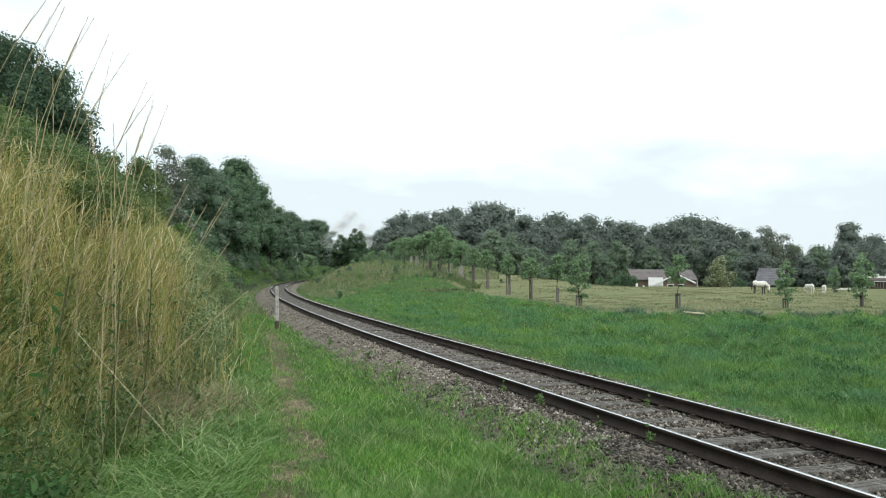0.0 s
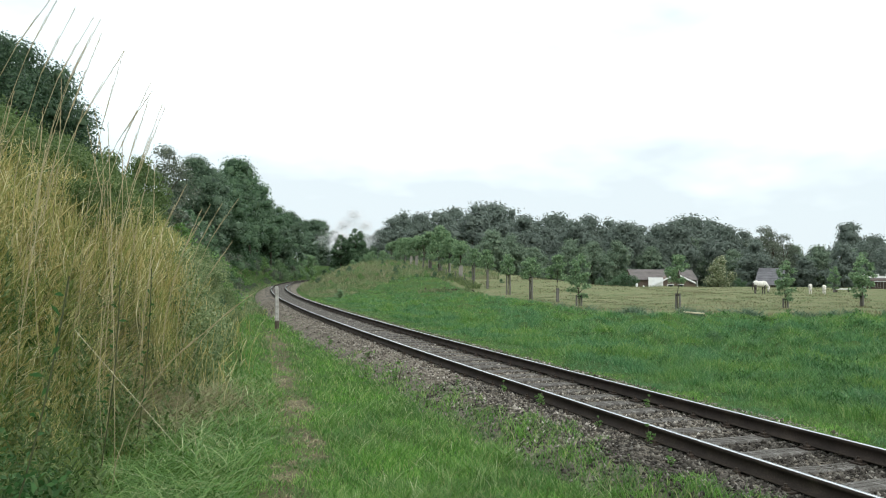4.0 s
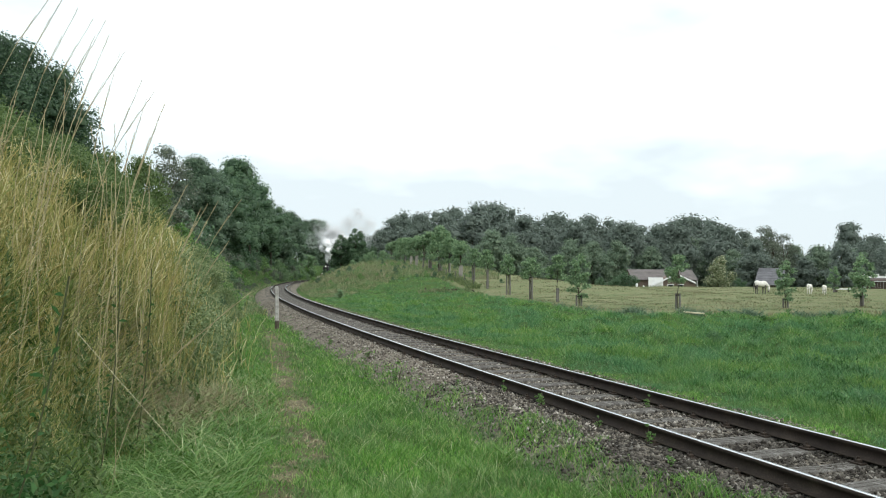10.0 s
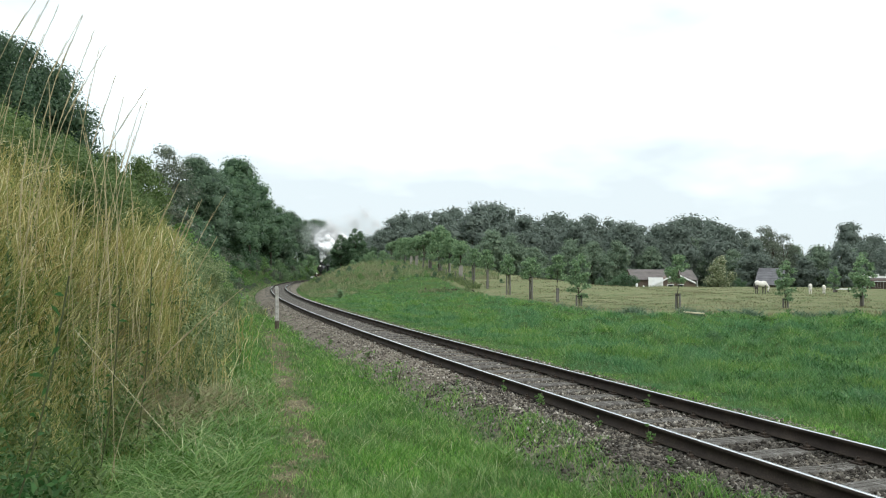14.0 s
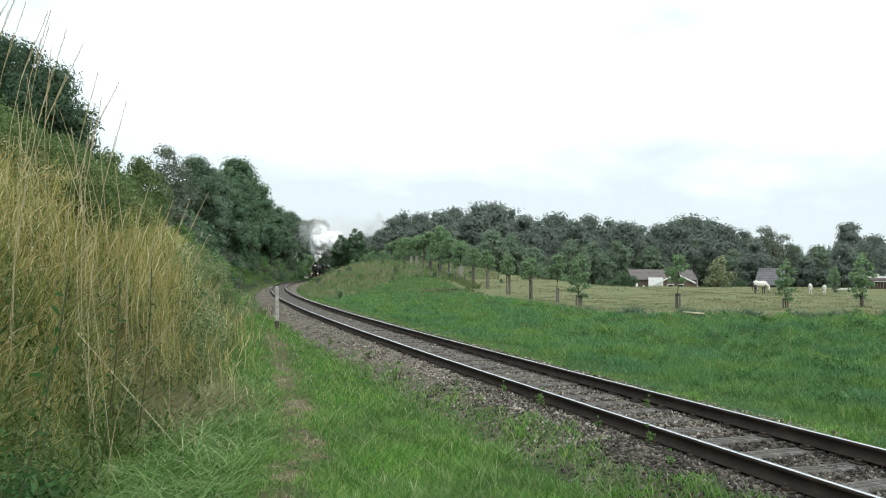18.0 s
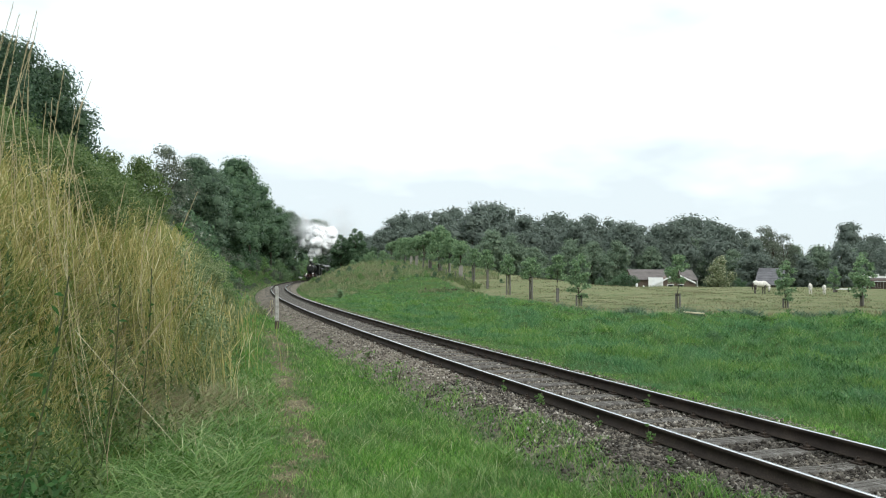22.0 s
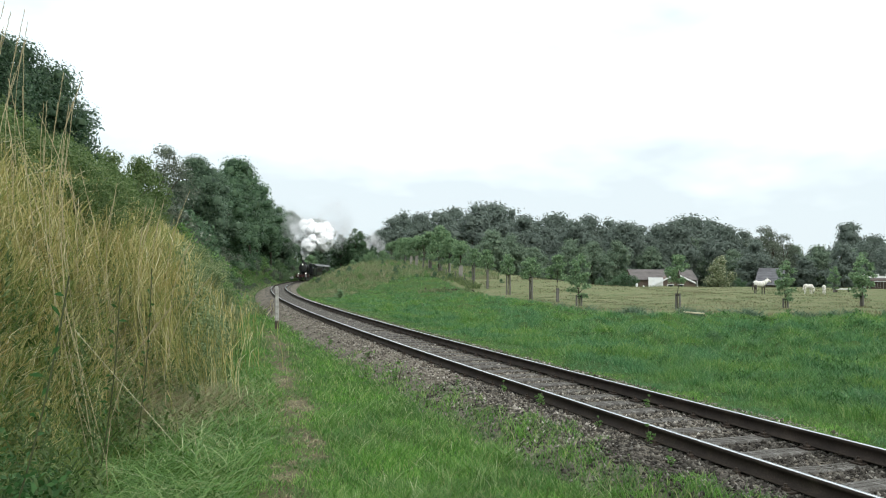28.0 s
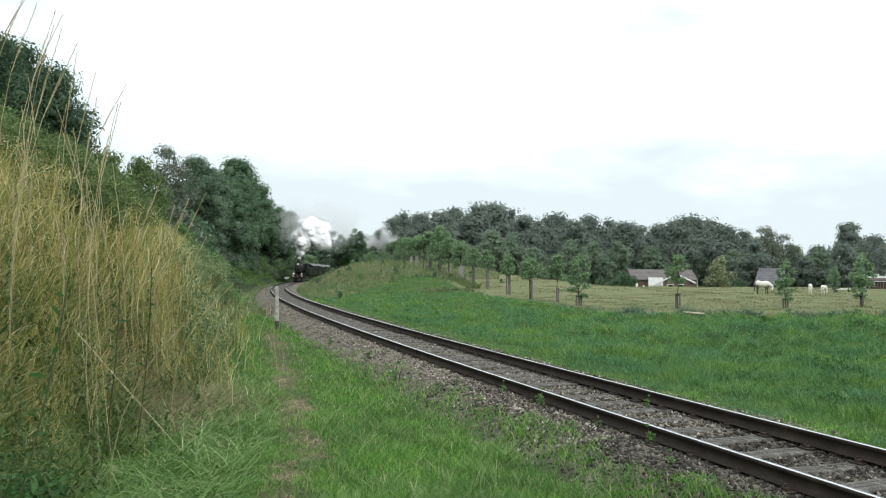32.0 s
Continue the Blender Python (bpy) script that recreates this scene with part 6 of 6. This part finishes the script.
def coach():
    e = thing("railway_coach", "old dark green railway coach with a grey roof", "railway coach", group="coaches of the train")
    bm = bmesh.new()
    box(bm, (13.2, 2.8, 2.25), (-6.9, 0, 2.25), bevel=0.05)
    part("body", bm, M_COACH, e)
    bm = bmesh.new()
    n = 12
    for i in range(n):
        a0, a1 = -1.0 + 2.0 * i / n, -1.0 + 2.0 * (i + 1) / n
        slab(bm, (-0.1, 1.5 * a0, 3.95 - 0.58 * a0 ** 2), (-13.7, 1.5 * a0, 3.95 - 0.58 * a0 ** 2), (-13.7, 1.5 * a1, 3.95 - 0.58 * a1 ** 2), (-0.1, 1.5 * a1, 3.95 - 0.58 * a1 ** 2), -0.06)
    part("roof", bm, M_COACHROOF, e, "light grey arched roof")
    bm = bmesh.new()
    box(bm, (13.4, 1.3, 0.35), (-6.9, 0, 0.98))
    part("underframe", bm, M_BLACK, e)
    for q in (-1, 1):
        for i in range(9):
            x = -1.2 - i * 1.42
            wnd = new("window")
            wnd.parent = e
            bm = bmesh.new()
            for sx in (-0.5, 0.5):
                box(bm, (0.06, 0.05, 0.95), (x + sx, q * 1.41, 2.55))
            for sz in (2.07, 3.03):
                box(bm, (1.06, 0.05, 0.06), (x, q * 1.41, sz))
            part("window_frame", bm, M_PLANK, wnd)
            bm = bmesh.new()
            box(bm, (0.94, 0.02, 0.9), (x, q * 1.405, 2.55))
            part("pane", bm, M_GLASS, wnd)
    for q in (-0.75, 0.75):
        for x in (-1.8, -4.0, -9.8, -12.0):
            wheel(e, x, q, 0.48, 9)
        bm = bmesh.new()
        tube(bm, 0.09, 0.09, (-0.2, q * 1.2, 1.05), (0.15, q * 1.2, 1.05), 10)
        tube(bm, 0.2, 0.2, (0.15, q * 1.2, 1.05), (0.2, q * 1.2, 1.05), 14)
        part("buffer", bm, M_BLACK, e)
    return e


LOCO = locomotive()
TENDER = tender()
COACHES = [coach() for q in range(3)]


def slim(e, wide, high):
    """A small loading gauge: all but the wheels is narrower and lower."""
    rolling = {w for w, p, r in WHEELS}
    for c in e.children_recursive:
        if c in rolling or c.parent in rolling:
            continue
        c.location.y, c.location.z = c.location.y * wide, c.location.z * high
        if c.data:
            c.data.transform(Matrix.Diagonal((1, wide, high, 1)))


for e in [LOCO, TENDER] + COACHES:
    slim(e, 0.90, 0.94 if e is LOCO else 0.89)

# ---- steam and smoke: clouds of fine flakes ----
def smoke_material(name, white, see):
    m, n, k, b = mat_base(name)
    t = noise_tex(n, k, 0.6, 3.0)
    r = ramp(n, [(0.3, [white * 0.985] * 3), (0.7, [white] * 3)])
    k.new(t.outputs["Fac"], r.inputs[0])
    k.new(r.outputs[0], b.inputs["Base Color"])
    b.inputs["Roughness"].default_value, b.inputs["Specular IOR Level"].default_value = 1.0, 0.0
    k.new(lean_up(n, k, 0.35, 0.75), b.inputs["Normal"])
    tr = n.new("ShaderNodeBsdfTranslucent")
    k.new(r.outputs[0], tr.inputs["Color"])
    ms = n.new("ShaderNodeMixShader")
    ms.inputs[0].default_value = see
    k.new(b.outputs[0], ms.inputs[1])
    k.new(tr.outputs[0], ms.inputs[2])
    k.new(ms.outputs[0], n["Material Output"].inputs["Surface"])
    return m


M_STEAM = smoke_material("white_steam", 0.995, 0.45)
M_SMOKE = smoke_material("thin_smoke", 0.87, 0.5)
M_CLOUD, _n, _k, _b = mat_base("steam_cloud")
_b.inputs["Base Color"].default_value = (0.975, 0.975, 0.975, 1)
_b.inputs["Roughness"].default_value, _b.inputs["Specular IOR Level"].default_value = 1.0, 0.0
_k.new(lean_up(_n, _k, 0.6, 0.42), _b.inputs["Normal"])


def puff_mesh(n, r, flake, mat, lumps=5, flatten=0.85):
    """A billow: lumps of flakes, dense within and loose at the rim."""
    c = rng.normal(0, 0.36, (lumps, 3)) * r * np.array([1, 1, flatten])
    rad = (0.34 + 0.30 * rng.random(lumps)) * r
    i = rng.integers(0, lumps, n)
    d = rng.normal(0, 1, (n, 3))
    d /= np.linalg.norm(d, axis=1)[:, None]
    P = c[i] * 0.9 + rng.normal(0, 0.30, (n, 3)) * r * np.array([1, 1, flatten])
    nrm = d * 0.4 + rng.normal(0, 0.55, (n, 3)) + np.array([0, 0, 1.0])
    nrm /= np.linalg.norm(nrm, axis=1)[:, None]
    t = np.cross(nrm, rng.normal(0, 1, (n, 3)))
    t /= np.linalg.norm(t, axis=1)[:, None]
    b = np.cross(nrm, t)
    s = flake * rng.uniform(0.6, 1.4, n)[:, None]
    V = np.stack([P + t * s, P - t * s * 0.5 + b * s * 0.87, P - t * s * 0.5 - b * s * 0.87], 1).reshape(-1, 3)
    F = np.arange(3 * n).reshape(-1, 3)
    return mesh_np("puff", V, F, [mat], flat=False)


def billow_mesh(r, lumps, n, flake, flatten=0.9):
    """A smooth billow: swelling lumps melted together, with a loose rim of fine flakes."""
    bm = bmesh.new()
    for q in range(lumps):
        d = Vector(rng.normal(0, 1, 3)).normalized()
        at = d * r * float(rng.uniform(0.15, 0.72))
        bmesh.ops.create_icosphere(bm, subdivisions=3, radius=r * float(rng.uniform(0.30, 0.52)), matrix=Matrix.Translation((at.x, at.y, at.z * flatten)))
    me = bpy.data.meshes.new("lumps")
    bm.to_mesh(me)
    bm.free()
    tmp = new("lumps", me)
    m = tmp.modifiers.new("melt", "REMESH")
    m.mode, m.voxel_size, m.use_smooth_shade = "VOXEL", r * 0.075, True
    m = tmp.modifiers.new("soften", "SMOOTH")
    m.factor, m.iterations = 0.5, 4
    bpy.context.view_layer.update()
    got = bpy.data.meshes.new_from_object(tmp.evaluated_get(bpy.context.evaluated_depsgraph_get()))
    bpy.data.objects.remove(tmp)
    co, no = np.empty(3 * len(got.vertices)), np.empty(3 * len(got.vertices))
    got.vertices.foreach_get("co", co)
    got.vertices.foreach_get("normal", no)
    co, no = co.reshape(-1, 3), no.reshape(-1, 3)
    bulge = np.array([noise.fractal(Vector(v) * (1.7 / r), 0.9, 2.1, 4) for v in co])
    co = co + no * (bulge * 0.13 * r)[:, None]
    faces = np.array([p.vertices[:] for p in got.polygons if len(p.vertices) == 4])
    bpy.data.meshes.remove(got)
    bpy.data.meshes.remove(me)
    i = rng.integers(0, len(co), n)
    P = co[i] + no[i] * (r * (0.02 + 0.075 * rng.exponential(1.0, n)))[:, None] + rng.normal(0, 0.04, (n, 3)) * r
    t, b = rng.normal(0, 1, (n, 3)), rng.normal(0, 1, (n, 3))
    t /= np.linalg.norm(t, axis=1)[:, None]
    b /= np.linalg.norm(b, axis=1)[:, None]
    f = flake * rng.uniform(0.6, 1.4, n)[:, None]
    V = np.stack([P + t * f, P + b * f, P - t * f, P - b * f], 1).reshape(-1, 3)
    F = np.concatenate([np.arange(4 * n).reshape(-1, 4), faces + 4 * n])
    return mesh_np("puff", np.concatenate([V, co]), F, [M_STEAM, M_CLOUD], index=(np.arange(len(F)) >= n).astype(int), flat=False)


STEAM = [billow_mesh(2.3, 13, 9000, 0.030) for q in range(4)]
THIN = [puff_mesh(12000, 3.2, 0.021, M_SMOKE, 7, 0.7) for q in range(3)]
PUFFS = []


def billow(me, off, churn, turn, name="steam_puff", label="billowing white steam from the engine's chimney", category="steam"):
    ob = new(name, me)
    tagged(ob, label, category, "steam and smoke of the train", kind="stuff")
    PUFFS.append((ob, Vector(off), churn, turn, random.uniform(0, 6.28)))


def plume():
    rs = random.Random(11)
    # column out of the chimney
    for q in range(3):
        billow(STEAM_SMALL, (0.1 + 0.15 * q, 0.1, 0.30 + 0.55 * q), 0.06, 25)
    for q in range(6):
        billow(STEAM_MID[q % 2], (0.45 + 0.22 * q + rs.uniform(-0.2, 0.2), 0.3 + 0.1 * q, 1.6 + 0.52 * q), 0.14, rs.uniform(-18, 18))
    # the main cloud, leaning back over the train
    for q in range(13):
        a = (q + 0.5) / 13
        off = (0.2 + 4.4 * a + rs.uniform(-0.3, 0.3), rs.uniform(0.2, 2.4), 4.0 + (1.9 if q % 2 else 0.0) * (1 - 0.35 * a) + rs.uniform(-0.3, 0.3))
        billow(STEAM[q % 4], off, 0.30, rs.uniform(-14, 14))
    # loose wisps above and behind
    for q in range(7):
        billow(THIN[q % 3], (rs.uniform(-2.5, 3.0), rs.uniform(0, 4), rs.uniform(5.5, 9.0)), 0.7, rs.uniform(-7, 7), "smoke_wisp", "thin grey smoke drifting off the plume", "smoke")
    for q in range(8):
        billow(THIN[q % 3], (rs.uniform(2, 8), rs.uniform(2, 8), rs.uniform(4.5, 10.5)), 0.8, rs.uniform(-7, 7), "smoke_wisp", "thin grey smoke drifting off the plume", "smoke")


STEAM_SMALL = billow_mesh(0.5, 6, 900, 0.025)
STEAM_MID = [billow_mesh(1.05, 9, 2600, 0.028) for q in range(2)]
plume()
COCK = new("cylinder_steam", puff_mesh(700, 0.42, 0.05, M_STEAM, 4, 0.7))
tagged(COCK, "low jet of white steam beside the front cylinder", "steam", "steam and smoke of the train", kind="stuff")
HAZE = [puff_mesh(15000, 2.5, 0.036, M_STEAM, 7, 0.8) for q in range(2)]
DRIFT = []
for q in range(7):
    DRIFT.append(tagged(new("smoke_wisp", HAZE[q % 2]), "thin grey smoke drifting off the plume", "smoke", "steam and smoke of the train", kind="stuff"))

MIST = [puff_mesh(15000, 4.3, 0.040, M_SMOKE, 8, 0.75) for q in range(2)]
TRAIL = []
for q in range(6):
    TRAIL.append(tagged(new("smoke_wisp", HAZE[q % 2]), "white smoke left hanging beside the trees", "smoke", "steam and smoke of the train", kind="stuff"))

HANGING = []
for q in range(6):
    HANGING.append(tagged(new("smoke_wisp", MIST[q % 2]), "faint grey smoke hanging over the trees", "smoke", "steam and smoke of the train", kind="stuff"))


def run_at(t):
    return 150.5 + 2.45 * (32.0 - t)


def on_rails(l):
    p = on_track(l)
    return pose(p.x, p.y, 0.0, 0, 0, heading(l))


SWAY = [(0, 0), (3, 0), (4.5, 1.5), (6, 3), (7, 0), (8, 2), (9, 0), (10, 1), (11, -1), (12, 0), (13, -2.5), (14, -4), (15.5, -8), (17, -13), (18, -11), (19, -18), (20, -20), (21, -22), (22, -18),
        (23, -17), (25, -19), (26.5, -21), (28, -20), (30, -15), (32, -10)]


def sway_at(t, phase):
    a, b = zip(*SWAY)
    return float(np.interp(t, a, b)) + 1.6 * math.sin(2.1 * t + phase) + 0.8 * math.sin(4.7 * t + 2 * phase)


def chimney_at(t):
    m = on_rails(run_at(t))
    return m @ Vector((-1.25, 0, 4.1))


def motions():
    secs = list(range(0, 33, 2))
    walk(LOCO, [(t, on_rails(run_at(t))) for t in secs])
    walk(TENDER, [(t, on_rails(run_at(t) + 10.3)) for t in secs])
    for i, c in enumerate(COACHES):
        walk(c, [(t, on_rails(run_at(t) + 17.4 + i * 14.2)) for t in secs])
    # wheels roll at the train's speed
    for w, p, r in WHEELS:
        n = math.ceil(32.0 * 2.45 / r / radians(75))
        walk(w, [(32.0 * i / n, Matrix.Translation(p) @ Matrix.Rotation(2.45 * 32.0 * i / n / r, 4, "Y")) for i in range(n + 1)])
    # smoke goes with the engine and churns
    for ob, off, churn, turn, ph in PUFFS:
        rows = []
        for k in range(0, 33):
            t = float(k)
            sw = Vector((math.sin(0.9 * t + ph), 0.6 * math.cos(0.7 * t + 2 * ph), 0.7 * math.sin(0.8 * t + 3 * ph))) * churn
            p = chimney_at(t) + off + sw
            rows.append((t, pose(p.x, p.y, p.z, turn * t * 0.5, turn * t, turn * t * 0.7)))
        walk(ob, rows)
    walk(COCK, [(t, on_rails(run_at(t)) @ pose(0.3, -1.9, 0.55 + 0.08 * math.sin(3 * t), 0, 0, 9 * t)) for t in range(0, 33)])
    for i, ob in enumerate(DRIFT):
        rows = []
        for t in range(0, 33, 2):
            v = 612 + 3.4 * i + max(0, t - 22) * (2.4 + 0.65 * i)
            d = 232.0
            rows.append((t, pose(bear(v) * d, d, 5.0 + 0.4 * i + 0.9 * (i % 3) + 0.28 * max(0, t - 22), 4 * t, 3 * t, 5 * t)))
        walk(ob, rows)
    for i, ob in enumerate(TRAIL):
        rows = []
        for t in range(0, 33):
            c = chimney_at(min(t, 12.5 + 0.8 * i)) + Vector((2.4 + 0.5 * (i % 3), 1.0, 4.6 + 0.9 * (i % 4)))
            late = max(0.0, t - 12.5 - 0.8 * i)
            rows.append((t, pose(c.x - 0.78 * late, c.y, c.z + 0.10 * late, 5 * t, 4 * t, 6 * t)))
        walk(ob, rows)
    for i, ob in enumerate(HANGING):
        rows = []
        for t in range(0, 33):
            late = max(0, t - 13)
            v = 594 + 10.0 * i + 1.1 * t + 5.4 * late
            rows.append((t, pose(bear(v) * 330.0, 330.0, 18.0 + 2.2 * (i % 4) + 0.10 * t - 0.62 * late, 3 * t, 2 * t, 4 * t)))
        walk(ob, rows)
    # grass in the wind
    for ob, o, amount, ph in CLUMPS:
        walk(ob, [(t, pose(o.x, o.y, o.z, 0, amount * sway_at(t, ph), 0)) for t in range(0, 33)])
    for ob, o, amount, ph in STALKS:
        walk(ob, [(0.5 * k, pose(o.x, o.y, o.z, 0.5 * math.sin(k * 1.3 + ph), amount * sway_at(0.5 * k, ph), 0)) for k in range(0, 65)])
    # horses
    (h0, n0, p0, s0), (h1, n1, p1, s1), (h2, n2, p2, s2) = HORSES
    for h, p, rows in ((h0, p0, [(0, -0.40, 14), (4, -0.35, 18), (8, -0.30, 22), (13, -0.25, 26), (17, -0.35, 20), (23, -0.35, 16), (24.2, -0.4, 24), (28.2, -0.38, 22), (29.6, -0.2, 12), (32, -0.05, 10)]),
                       (h1, p1, [(0, -0.1, 105), (3, 0.0, 68), (6, 0.0, 62), (10, -0.1, 50), (14, 0.0, 64), (20, 0.0, 68), (25, 0.0, 66), (28, -0.25, 20), (29, -0.25, 15), (30, -0.1, 52), (32, 0.0, 60)]),
                       (h2, p2, [(0, 0.0, 74), (8, 0.05, 52), (14, 0.0, 64), (20, 0.05, 70), (25, 0.0, 62), (30, 0.0, 72), (32, 0.0, 40)])):
        walk(h, [(t, pose(p[0] + dx, p[1], p[2], 0, 0, a)) for t, dx, a in rows])
    for n, s, rows in ((n0, s0, [(0, 60), (4, 64), (8, 58), (14, 64), (20, 60), (23, 52), (24, 4), (25, -10), (28, -8), (29.6, 52), (32, 62)]),
                       (n1, s1, [(0, 70), (6, 20), (10, 68), (14, 15), (20, 10), (25, 0), (28, 70), (30, 50), (32, 20)]),
                       (n2, s2, [(0, 75), (10, 70), (20, 74), (25, 66), (32, 76)])):
        walk(n, [(t, pose(0.66 * s, 0, 1.22 * s, 0, a, 0)) for t, a in rows])
    # the bird crosses once
    way = [(0.0, 9000, -900), (12.7, 680, -60), (12.9, 526, 29), (13.0, 453, 85), (13.1, 400, 118), (13.2, 322, 152), (13.3, 255, 178), (13.5, 110, 205), (14.0, -250, 180), (20.0, -4000, -300), (32.0, -12000, -1500)]
    walk(BIRD, [(t, pose(bear(v) * 42.0, 42.0, EYE[2] + (483 - w) * 42.0 / F_LEN, 0, 0, 180)) for t, v, w in way])


motions()
